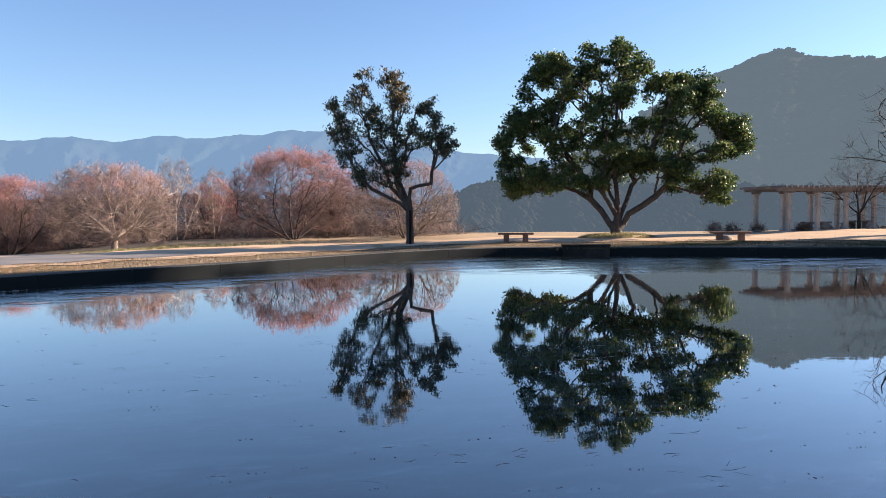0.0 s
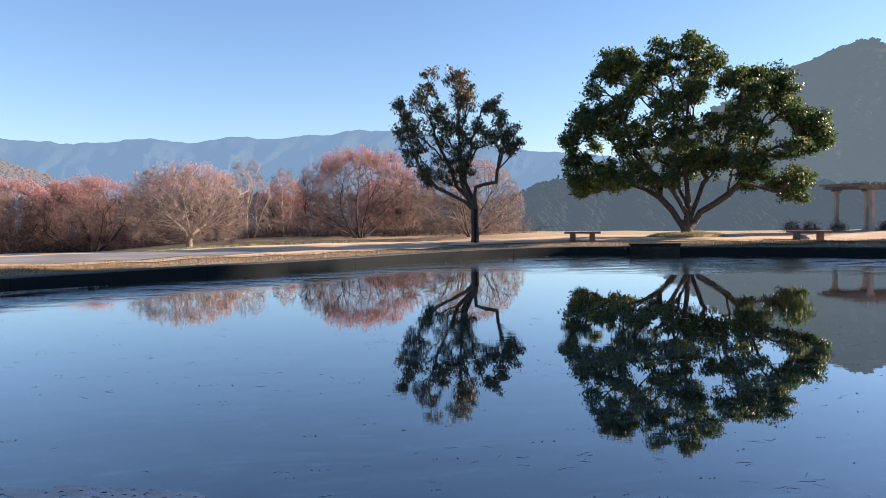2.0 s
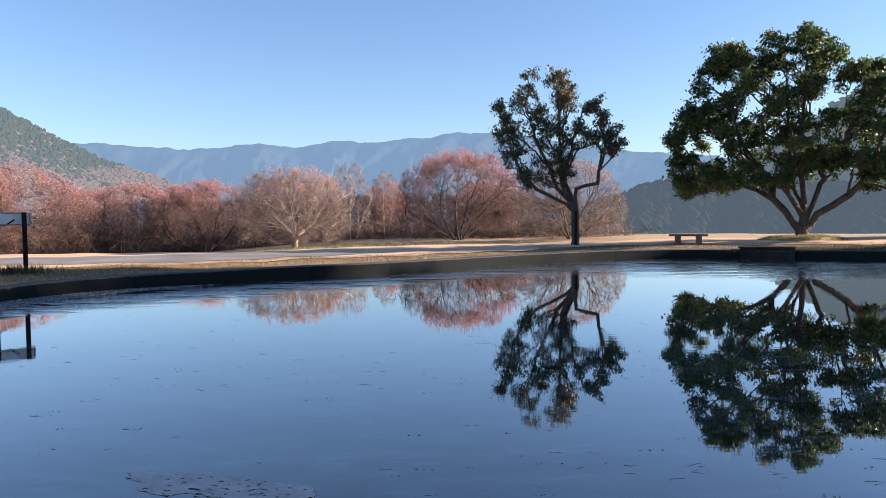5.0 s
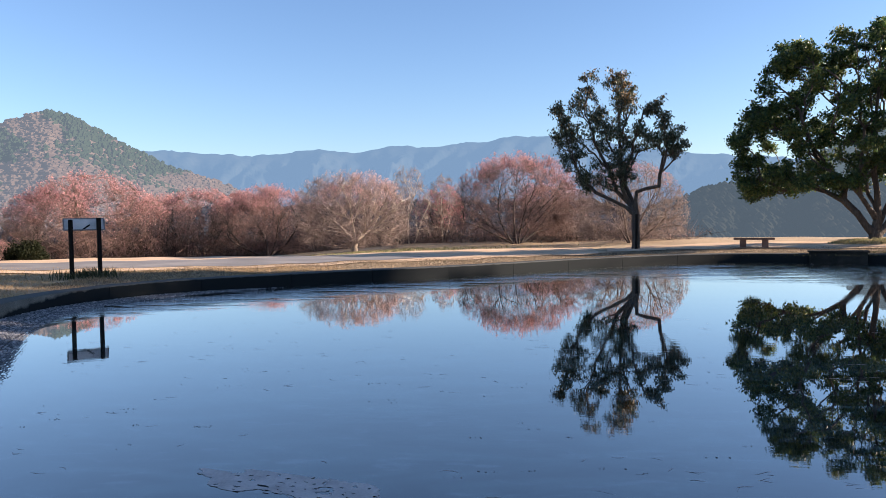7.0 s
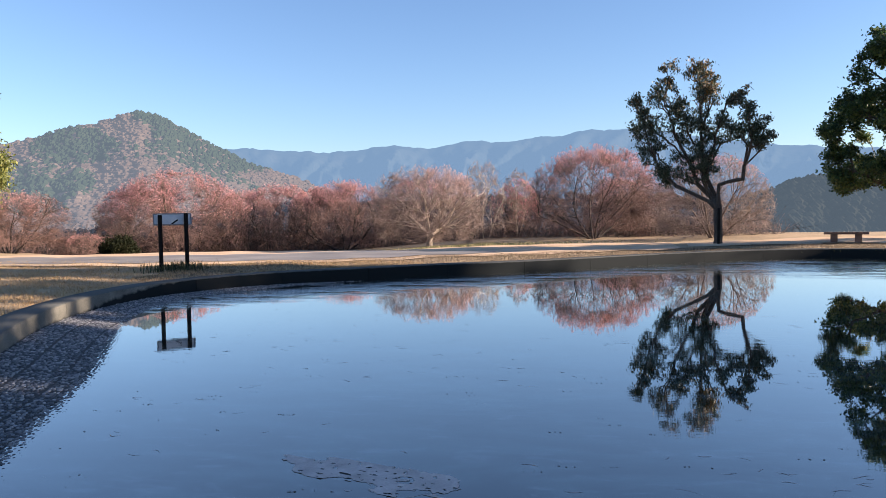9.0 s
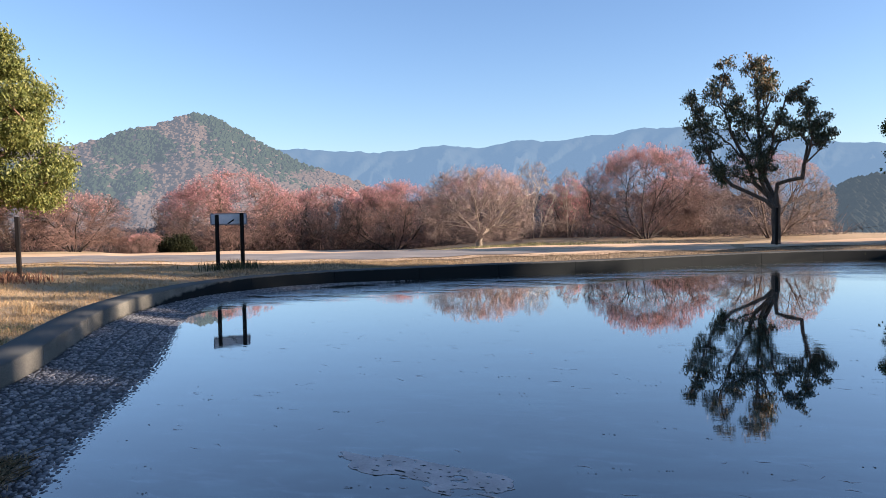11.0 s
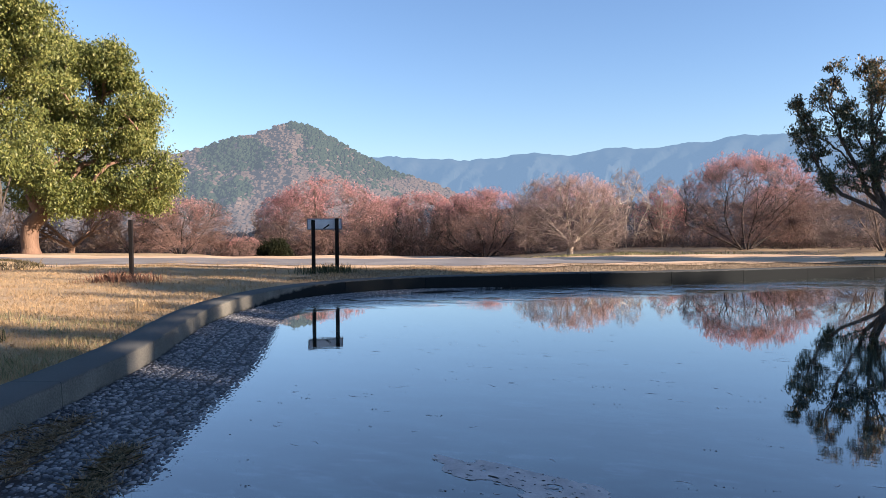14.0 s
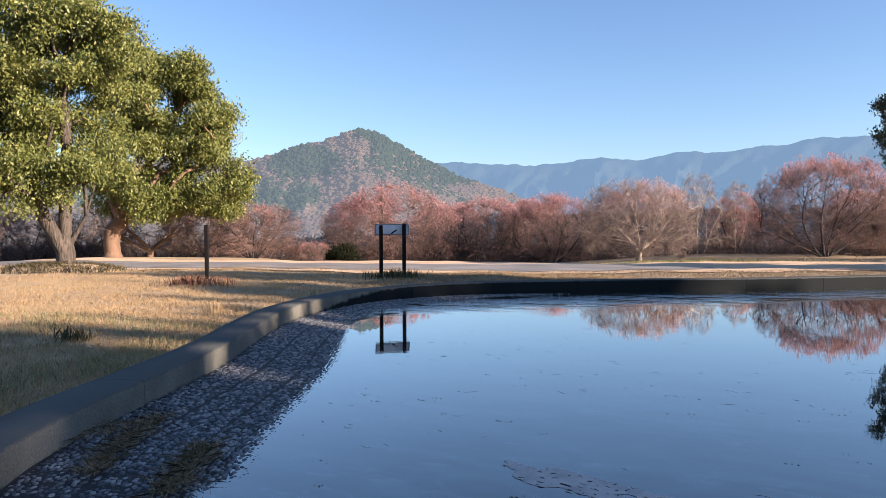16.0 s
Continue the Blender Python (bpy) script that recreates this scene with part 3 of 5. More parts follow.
def tubes(a, b, ra, rb, sides):
    """Tapered tubes between points a and b."""
    d = b - a
    d = d / np.maximum(np.linalg.norm(d, axis=1), 1e-6)[:, None]
    ref = np.where(np.abs(d[:, 2:3]) > 0.9, np.array([[1.0, 0, 0]]), np.array([[0, 0, 1.0]]))
    u = np.cross(d, ref)
    u /= np.linalg.norm(u, axis=1)[:, None]
    w = np.cross(d, u)
    ang = np.arange(sides) * 2 * np.pi / sides
    ring = np.cos(ang)[None, :, None] * u[:, None] + np.sin(ang)[None, :, None] * w[:, None]
    va = a[:, None] + ring * ra[:, None, None]
    vb = b[:, None] + ring * rb[:, None, None]
    n = len(a)
    v = np.concatenate([va, vb], 1).reshape(-1, 3)
    j = np.arange(sides)
    k = (j + 1) % sides
    one = np.stack([j, k, k + sides, j + sides], 1)
    return v, (one[None] + (np.arange(n) * 2 * sides)[:, None, None]).reshape(-1, 4)


def limbs(pos, parent, tips, tip_r, power, base_r):
    r = tip_r * tips**power
    r = r * base_r / r[0] if base_r else r
    r = np.maximum(r, tip_r)
    i = np.arange(1, len(pos))
    p = parent[1:]
    a, b = pos[p], pos[i]
    over = (b - a) * 0.06
    rp = np.minimum(r[p], r[i] * np.where(r[p] > 0.1, 2.1, 1.35))
    thick = rp > 0.03
    out = []
    if thick.any():
        out.append(tubes(a[thick] - over[thick], b[thick] + over[thick], rp[thick], r[i][thick], 7))
    if (~thick).any():
        out.append(tubes(a[~thick], b[~thick], rp[~thick], r[i][~thick], 3))
    return out, r


def leaves(points, rng, size, slim=0.45, hang=0.3, fold=0.15):
    """A small pointed leaf of two triangles at each point."""
    n = len(points)
    d = rng.normal(0, 1, (n, 3))
    d[:, 2] -= hang * 2
    d /= np.linalg.norm(d, axis=1)[:, None]
    s = rng.normal(0, 1, (n, 3))
    s -= (s * d).sum(1)[:, None] * d
    s /= np.linalg.norm(s, axis=1)[:, None]
    up = np.cross(d, s)
    L = size * rng.uniform(0.65, 1.35, n)[:, None]
    a, c = points - d * L * 0.5, points + d * L * 0.5
    mid = points + up * L * fold
    l, r = mid + s * L * slim * 0.5, mid - s * L * slim * 0.5
    v = np.stack([a, l, c, r], 1).reshape(-1, 3)
    return v, np.arange(4 * n).reshape(n, 4)


def clump_targets(clumps, rng, per, depth, right, ahead, copies, size, tall, clump):
    """Points inside rounded clumps given as (across, up, radius), each at some depth in the crown, and in others half way between neighbours."""
    out = []
    plan = np.array(clumps) * [size, size, 1]
    for n, (ac, up, r) in enumerate(plan):
        gap = np.hypot(plan[:, 0] - ac, plan[:, 1] - up)
        nearest = np.argsort(gap)[1:5]
        for copy in range(copies):
            dp = rng.uniform(-1, 1) * depth * (0.9 if copy else 0.6)
            a2, u2, rr = ac, up, r * clump
            if copy:
                m = plan[nearest[rng.integers(0, len(nearest))]]
                a2, u2, rr = (ac + m[0]) / 2, (up + m[1]) / 2, r * 0.75
            mid = right * a2 + ahead * dp + np.array([0, 0, u2])
            q = rng.normal(0, 1, (per, 3))
            q /= np.linalg.norm(q, axis=1)[:, None]
            out.append(mid + q * (rng.uniform(0.15, 1, per) ** 0.5)[:, None] * rr * np.array([1, 1, tall]))
    return np.concatenate(out)


def evergreen(name, base, facing, clumps, trunks, depth, per, leaf_n, leaf_size, spread, bark, leaf_mat, base_r, label, seed, slim=0.45, hang=0.3, tip_r=0.012, group="", copies=3, size=0.93, tall=0.8, clump=0.88, forks=(), young=None):
    """An evergreen with a crown of leafy clumps; facing is the bearing, in degrees from +y to the left, along which depth is laid."""
    rng = np.random.default_rng(seed)
    fx = radians(facing)
    ahead = np.array([-math.sin(fx), math.cos(fx), 0])
    right = np.array([math.cos(fx), math.sin(fx), 0])
    root = thing(name, *base, label, "tree", group=group)
    targets = clump_targets(clumps, rng, per, depth, right, ahead, copies, size, tall, clump)
    trunk = [right * a + ahead * d + np.array([0, 0, z]) for a, d, z in trunks]
    extra = [(start, [right * a + ahead * d + np.array([0, 0, z]) for a, d, z in limb]) for start, limb in forks]
    pos, parent, tips = grow(trunk, targets, rng, pull=0.3, step=0.4, wander=0.14, extra=extra, lowest=len(trunk) - 1)
    tub, r = limbs(pos, parent, tips, tip_r, 0.47, base_r)
    # flared foot
    flare = tubes(np.array([[0, 0, -0.25]]) + trunk[0], np.array([trunk[0] + (trunk[1] - trunk[0]) * 0.45]), np.array([base_r * 1.5]), np.array([base_r * 0.9]), 9)
    mesh_part("trunk", np_mesh("trunk", tub + [flare]), bark, root, smooth=True)
    ends = pos[(tips <= 2)]
    pick = ends[rng.integers(0, len(ends), leaf_n)] + rng.normal(0, spread, (leaf_n, 3)) * np.array([1, 1, 0.7])
    if young:
        mat, low, high = young
        new_ = rng.uniform(low, high, len(pick)) < pick[:, 2] + 1.2 * np.array([noise.noise(Vector(q) * 0.8) for q in pick])
        mesh_part("young_leaves", np_mesh("young_leaves", [leaves(pick[new_], rng, leaf_size, slim, hang)]), mat, root, "bronze young leaves at the shoot tips")
        pick = pick[~new_]
    mesh_part("crown", np_mesh("crown", [leaves(pick, rng, leaf_size, slim, hang)]), leaf_mat, root)
    return root


def in_crown(p, height, rx, ry, skirt, phase):
    """Below one inside a ragged rounded crown that narrows by skirt towards the ground."""
    ang = np.arctan2(p[:, 1], p[:, 0])
    ragged = 1 + 0.07 * np.sin(3 * ang + phase) + 0.05 * np.sin(7 * ang + 2 * phase) + 0.05 * np.sin(p[:, 2] * 2.3 + 5 * ang)
    mid = 0.42 * height
    over = np.clip((p[:, 2] - mid) / (height - mid), 0, None) / (1 + 0.05 * np.sin(5 * ang + phase))
    under = np.clip((mid - p[:, 2]) / mid, 0, None) * skirt
    return (np.hypot(p[:, 0] / rx, p[:, 1] / ry) / ragged) ** 2 + over**2 + under**2


def boughs(start, d, length, cuts, lift, wander, rng, inside):
    """Bent branches that turn up by lift and bend along the skin of the crown where they reach it."""
    p, d = start.copy(), d / np.linalg.norm(d, axis=1)[:, None]
    line = [p.copy()]
    for k in range(cuts):
        d = d + rng.normal(0, wander, d.shape) + np.array([0, 0, lift])
        d /= np.linalg.norm(d, axis=1)[:, None]
        q = p + d * (length / cuts)[:, None]
        out = inside(q) > 1
        if out.any():
            flat = p[out] * np.array([1, 1, 0.3])
            turn = d[out] - 0.45 * flat / np.maximum(np.linalg.norm(flat, axis=1), 0.1)[:, None]
            d[out] = turn / np.linalg.norm(turn, axis=1)[:, None]
            q[out] = p[out] + d[out] * (length[out] / cuts * 0.35)[:, None]
        q[:, 2] = np.maximum(q[:, 2], 0.12)
        p = q
        line.append(p.copy())
    return np.stack(line, 1)


def bough_tubes(line, r0, r1, sides):
    k = line.shape[1] - 1
    u = np.linspace(0, 1, k + 1)
    r = r0[:, None] * (1 - u) + r1[:, None] * u
    return tubes(line[:, :-1].reshape(-1, 3), line[:, 1:].reshape(-1, 3), r[:, :-1].ravel(), r[:, 1:].ravel(), sides)


def leafless(name, seed, height, rx, ry, stems, bark, twig_mat, bud_mat, buds, label, at, base_r=0.15, fork=0.0, tilt=(18, 62), skirt=0.55, kids=(7, 6, 7), shell=1200, twig=0.5, bud_size=0.04, bud_low=0.45, thick=1.0):
    """A spreading leafless tree: forking limbs, boughs, branchlets and twigs, and buds or blossom on the twigs of its upper shell."""
    rng = np.random.default_rng(seed)
    root = thing(name, *at, label, "tree")
    phase = seed * 1.7

    def inside(p):
        return in_crown(p, height, rx, ry, skirt, phase)

    wood, fine = [], []
    foot = np.zeros((stems, 3))
    az = np.arange(stems) * 2 * np.pi / stems + rng.uniform(-0.35, 0.35, stems)
    lean = np.radians(rng.uniform(tilt[0], tilt[1], stems))
    if fork:
        bole = np.array([[[0, 0, -0.2], [0.02, 0, fork * 0.5], [0.05, 0.02, fork], [0.06, 0.03, fork + 0.1]]])
        wood.append(bough_tubes(bole, np.array([base_r * 1.25]), np.array([base_r * 0.9]), 8))
        foot[:] = [0.05, 0.02, fork]
    else:
        foot += np.stack([np.cos(az), np.sin(az), 0 * az], 1) * rng.uniform(0.05, 0.28, stems)[:, None]
        foot[:, 2] = -0.15
    d = np.stack([np.cos(az) * np.sin(lean), np.sin(az) * np.sin(lean), np.cos(lean)], 1)
    length = (height - fork) * rng.uniform(0.62, 0.9, stems) * (1 + 0.30 * np.sin(lean))
    line = boughs(foot, d, length, 7, 0.01, 0.10, rng, inside)
    r0 = base_r * (0.55 if stems > 1 else 1.0) * rng.uniform(0.8, 1.15, stems)
    wood.append(bough_tubes(line, r0, r0 * 0.25, 6))
    held = [line.reshape(-1, 3)]
    for level, (many, share, cuts) in enumerate(((kids[0], 0.55, 5), (kids[1], 0.55, 4), (kids[2], 0.0, 2))):
        if level == 2:
            # branchlets reach out from the nearest boughs to every part of the crown
            q = rng.uniform(-1, 1, (shell * 8, 3)) * [rx, ry, height * 0.55] + [0, 0, height * 0.53]
            deep = inside(q)
            q = q[(deep < 0.97) & (rng.uniform(0, 1, len(q)) < 0.25 + 0.75 * deep**1.5) & (q[:, 2] > 0.08 * height)][:shell]
            held = np.concatenate(held)
            near = np.array([held[np.argmin(((held - t) ** 2).sum(1) + 2.5 * np.maximum(0, held[:, 2] - t[2]) ** 2)] for t in q])
            u = np.linspace(0, 1, 5)[None, :, None]
            sag = rng.normal(0, 0.10, (len(q), 1, 3)) + np.array([0, 0, -0.10])
            far = np.linalg.norm(q - near, axis=1)[:, None, None]
            line = near[:, None] * (1 - u) + q[:, None] * u + sag * far * u * (1 - u) * 4
            r0 = np.full(len(q), 0.0105 * thick) * rng.uniform(0.8, 1.3, len(q))
            length = far[:, 0, 0]
            fine.append(bough_tubes(line, r0, r0 * 0.5, 3))
        n = len(line) * many
        own = np.repeat(np.arange(len(line)), many)
        u = rng.uniform(0.22 if level == 0 else 0.12, 1.0, n)
        at_ = u * (line.shape[1] - 1.001)
        k = at_.astype(int)
        w = (at_ - k)[:, None]
        p = line[own, k] * (1 - w) + line[own, k + 1] * w
        along = line[own, k + 1] - line[own, k]
        along /= np.maximum(np.linalg.norm(along, axis=1), 1e-6)[:, None]
        side = rng.normal(0, 1, (n, 3))
        side -= (side * along).sum(1)[:, None] * along
        side /= np.linalg.norm(side, axis=1)[:, None]
        spread = np.radians(rng.uniform(25, 62, n))[:, None]
        away = p - np.array([0, 0, height * 0.25])
        away /= np.maximum(np.linalg.norm(away, axis=1), 0.1)[:, None]
        d = along * np.cos(spread) + side * np.sin(spread) + away * 0.35 + np.array([0, 0, 0.12])
        size = length[own] * share * (1.15 - 0.55 * u) * rng.uniform(0.7, 1.25, n) if level < 2 else twig * rng.uniform(0.45, 1.3, n)
        r = np.maximum(r0[own] * (1 - 0.7 * u) * 0.56, (0.018, 0.011, 0.0048)[level] * thick)
        line, length, r0 = boughs(p, d, size, cuts, 0.02 if level < 2 else 0.08, 0.14, rng, inside), size, r
        (wood if level < 2 else fine).append(bough_tubes(line, r, r * (0.4 if level < 2 else 0.6), 4 if level == 0 else 3))
        if level < 2:
            held.append(line[:, 1:].reshape(-1, 3))
    mesh_part("trunk", np_mesh("trunk", wood), bark, root, smooth=True)
    mesh_part("crown", np_mesh("crown", fine), twig_mat, root)
    if buds:
        a, b = line[:, 1], line[:, 2]
        patch = np.array([noise.noise(Vector(q) * 0.55 + Vector((seed, 0, 0))) for q in b])
        shell = np.clip((b[:, 2] / height - bud_low) / 0.35, 0.02, 1.0) * np.clip((inside(b) - 0.25) / 0.5, 0.05, 1.0) * np.clip(0.75 + 0.9 * patch, 0.10, 1.5)
        w = rng.choice(len(b), buds, p=shell / shell.sum())
        u = rng.uniform(0.0, 1.05, buds)[:, None]
        mesh_part("blossom", np_mesh("blossom", [leaves(a[w] * (1 - u) + b[w] * u + rng.normal(0, 0.02, (buds, 3)), rng, bud_size, 0.9, 0.0, 0.3)]), bud_mat, root)
    return root


# ---- distance ----


def skyline(az, crest):
    """Elevation in degrees along bearings az, from a few points of the crest, with small bumps of its own."""
    a, e = np.array(crest).T
    o = np.argsort(a)
    base = np.interp(az, a[o], e[o])
    k = np.ones(5) / 5
    base = np.convolve(np.pad(base, 2, mode="edge"), k, "valid")
    return base + np.array([0.10 * noise.fractal(Vector((q * 1.7, 3.3, 0.5)), 1.0, 2.0, 5) for q in az])


def mountain(name, peaks, az0, az1, dist, depth, mat, label, rough, seed, rows=26, cols=260, foot=-40.0, ribs=1.0, fold=0.42):
    """A mountain side that rises from its foot to a skyline, with spurs and gullies."""
    az = np.linspace(az0, az1, cols)
    crest = skyline(az, peaks)
    out = []
    for i in range(rows):
        u = i / (rows - 1)
        d = dist - depth * (1 - u)
        row = []
        for a, e in zip(az, crest):
            x, y = -math.sin(radians(a)), math.cos(radians(a))
            wig = noise.fractal(Vector((a * 0.35 + seed, u * 1.1, seed)), 1.0, 2.0, 5)
            spur = abs(noise.fractal(Vector((a * 0.32 * ribs + seed * 3 + u * 1.4, u * 1.6, 1.7)), 1.0, 2.0, 4))
            top = math.tan(radians(max(e, -2.5))) * dist + 1.6
            z = foot + (top - foot) * (u ** 1.15)
            z += rough * (wig * (1 - u) * 2.0) * math.sin(u * math.pi) + rough * 0.10 * wig * u
            dd = d - depth * fold * spur * math.sin(u * math.pi)
            row.append((x * dd, y * dd, z))
        out.append(row)
    back = [(x * 1.25, y * 1.25, foot) for x, y, _ in out[-1]]
    v, f = strip(out + [back])
    ob = mesh_part(name, np_mesh(name, [(v, f)]), mat, smooth=True)
    return tagged(ob, label, "mountain", kind="structure"), np.array(out)


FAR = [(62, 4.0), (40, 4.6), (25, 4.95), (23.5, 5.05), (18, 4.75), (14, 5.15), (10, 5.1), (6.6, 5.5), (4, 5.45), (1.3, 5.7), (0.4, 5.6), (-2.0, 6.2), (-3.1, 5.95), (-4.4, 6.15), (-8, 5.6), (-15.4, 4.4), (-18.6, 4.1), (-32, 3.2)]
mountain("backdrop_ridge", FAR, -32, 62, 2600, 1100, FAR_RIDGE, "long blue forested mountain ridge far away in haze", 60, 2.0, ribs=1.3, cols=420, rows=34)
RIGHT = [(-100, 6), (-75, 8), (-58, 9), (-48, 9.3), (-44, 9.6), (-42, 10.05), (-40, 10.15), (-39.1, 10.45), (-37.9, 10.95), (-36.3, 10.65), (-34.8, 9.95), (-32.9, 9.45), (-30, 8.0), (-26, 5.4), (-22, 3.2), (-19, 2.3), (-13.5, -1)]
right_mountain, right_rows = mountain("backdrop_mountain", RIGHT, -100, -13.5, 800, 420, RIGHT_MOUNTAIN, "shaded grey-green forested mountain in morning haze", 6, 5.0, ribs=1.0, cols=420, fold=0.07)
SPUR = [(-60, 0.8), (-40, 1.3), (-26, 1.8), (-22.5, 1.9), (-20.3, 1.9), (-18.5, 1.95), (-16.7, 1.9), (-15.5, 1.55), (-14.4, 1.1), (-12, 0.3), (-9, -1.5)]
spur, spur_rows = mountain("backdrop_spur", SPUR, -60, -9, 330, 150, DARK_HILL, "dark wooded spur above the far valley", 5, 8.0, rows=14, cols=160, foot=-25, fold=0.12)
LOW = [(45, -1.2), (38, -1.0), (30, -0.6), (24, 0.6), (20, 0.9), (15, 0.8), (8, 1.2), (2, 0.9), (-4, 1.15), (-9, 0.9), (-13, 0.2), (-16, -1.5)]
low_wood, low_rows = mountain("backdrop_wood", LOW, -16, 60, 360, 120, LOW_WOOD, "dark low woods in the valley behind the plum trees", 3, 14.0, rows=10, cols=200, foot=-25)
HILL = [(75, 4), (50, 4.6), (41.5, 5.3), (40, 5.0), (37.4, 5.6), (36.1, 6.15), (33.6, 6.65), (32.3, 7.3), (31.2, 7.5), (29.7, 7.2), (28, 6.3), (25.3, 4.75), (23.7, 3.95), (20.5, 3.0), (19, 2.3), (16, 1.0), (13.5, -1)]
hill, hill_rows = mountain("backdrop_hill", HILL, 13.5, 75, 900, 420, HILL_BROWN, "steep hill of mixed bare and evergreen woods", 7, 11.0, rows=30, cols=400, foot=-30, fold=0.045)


def canopy(name, rows, per, size, tall, mat, label, seed, keep):
    """Countless small rounded or pointed tree crowns over a hillside."""
    rng = np.random.default_rng(seed)
    r, c = rows.shape[:2]
    i, j = rng.uniform(0.22, 1, per) * (r - 1.001), rng.uniform(0, 1, per) * (c - 1.001)
    a, b = i.astype(int), j.astype(int)
    fu, fv = (i - a)[:, None], (j - b)[:, None]
    p = (rows[a, b] * (1 - fu) + rows[a + 1, b] * fu) * (1 - fv) + (rows[a, b + 1] * (1 - fu) + rows[a + 1, b + 1] * fu) * fv
    n = np.array([noise.noise(Vector((q[0] * 0.0042, q[2] * 0.008, q[1] * 0.0042 + 4.2))) for q in p])
    p = p[keep(n, rng.uniform(-0.07, 0.07, len(n)), p)]
    ang = np.arange(5) * np.pi * 0.4
    s = size * rng.uniform(0.6, 1.4, len(p))
    h = s * tall * rng.uniform(0.8, 1.25, len(p))
    low = np.stack([np.cos(ang), np.sin(ang), 0 * ang], 1)
    v = []
    for rad, up in ((0.8, -0.15), (1.0 if tall < 1.6 else 0.7, 0.5)):
        jig = rng.uniform(0.75, 1.25, (len(p), 5, 1))
        v.append(p[:, None] + low[None] * s[:, None, None] * rad * jig + np.array([0, 0, 1]) * (h * up)[:, None, None])
    top = p[:, None] + np.array([0, 0, 1]) * h[:, None, None]
    V = np.concatenate(v + [top], 1).reshape(-1, 3)
    m = np.arange(5)
    k = (m + 1) % 5
    base = (np.arange(len(p)) * 11)[:, None, None]
    quads = (np.stack([m, k, k + 5, m + 5], 1)[None] + base).reshape(-1, 4)
    caps = (np.stack([m + 5, k + 5, np.full(5, 10)], 1)[None] + base).reshape(-1, 3)
    me = bpy.data.meshes.new(name)
    me.from_pydata(V.tolist(), [], quads.tolist() + caps.tolist())
    return tagged(mesh_part(name, me, mat), label, "woodland", kind="stuff")


def evergreen_part(n, w, p):
    """Above nought where conifers stand: the ridge's near flank, a block below the crest and the foot."""
    az, el = np.degrees(np.arctan2(-p[:, 0], p[:, 1])), np.degrees(np.arctan2(p[:, 2] - 1.6, np.hypot(p[:, 0], p[:, 1])))
    edge = np.interp(el, [2.0, 3.7, 4.2, 5.4, 6.7, 7.7], [22.0, 26.5, 28.4, 30.0, 31.0, 32.6])
    flank = np.minimum((edge - az) * 0.8, el - 3.2)
    block = 1.1 - np.hypot((az - 35.5) / 2.6, (el - 5.15) / 1.3)
    lower = 0.55 - np.hypot((az - 35.4) / 2.4, (el - 2.4) / 1.8)
    foot = 1.0 - np.hypot((az - 37.9) / 2.3, (el - 1.5) / 1.4)
    west = 1.0 - np.hypot((az - 45.0) / 2.5, (el - 3.0) / 1.6)
    return np.maximum.reduce([flank, block, lower, foot, west, n - 0.45]) - 0.12 + 0.55 * n + 1.2 * w


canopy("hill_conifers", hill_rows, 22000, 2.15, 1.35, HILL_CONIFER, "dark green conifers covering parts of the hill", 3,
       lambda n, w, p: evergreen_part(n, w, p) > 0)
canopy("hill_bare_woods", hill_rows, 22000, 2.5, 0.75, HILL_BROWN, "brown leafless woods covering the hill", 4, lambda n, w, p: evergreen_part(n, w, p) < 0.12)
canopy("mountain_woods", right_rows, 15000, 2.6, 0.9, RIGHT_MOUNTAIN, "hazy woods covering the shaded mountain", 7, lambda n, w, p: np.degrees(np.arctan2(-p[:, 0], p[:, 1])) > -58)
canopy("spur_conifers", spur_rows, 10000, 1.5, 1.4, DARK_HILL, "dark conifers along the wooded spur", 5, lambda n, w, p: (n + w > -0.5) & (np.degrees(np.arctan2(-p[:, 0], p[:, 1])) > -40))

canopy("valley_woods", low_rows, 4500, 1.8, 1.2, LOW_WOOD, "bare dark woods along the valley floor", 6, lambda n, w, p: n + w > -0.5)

# ---- the evergreens by the water ----
BIG_TOP = [(0.8, 9.3, 0.74), (-0.5, 9.4, 0.74), (-0.3, 8.4, 0.74), (-2.2, 8.9, 0.87), (-3.2, 8.8, 0.68), (-3.8, 9.1, 0.5), (-4.3, 8.1, 0.56), (-2, 8, 0.56), (-2.9, 7.2, 0.68), (-1.2, 6.8, 0.81), (-0, 6.9, 0.74), (0.6, 7.6, 0.56), (1.7, 7.7, 0.68), (2.4, 7.9, 0.68), (2.5, 6.8, 0.81), (3.9, 7.9, 0.68), (3.5, 7.2, 0.74), (4.6, 7.3, 0.56), (4.3, 6.4, 0.74), (4.8, 6.7, 0.5)]
BIG_MIDDLE = [(-4.7, 6.5, 0.68), (-3.8, 6.7, 0.62), (-5.5, 6.2, 0.56), (-5.8, 5.2, 0.56), (-5.5, 4.4, 0.43), (-4.1, 5.3, 0.56), (-3.1, 5.8, 0.81), (-2, 5.6, 0.81), (-0.9, 5.5, 0.81), (0.6, 5.7, 0.81), (1.7, 5.7, 0.81), (3.1, 5.6, 0.74), (5.5, 5.7, 0.68), (6.2, 5.4, 0.5), (6.3, 4.7, 0.5), (5.7, 4.4, 0.56), (4.9, 5.6, 0.56)]
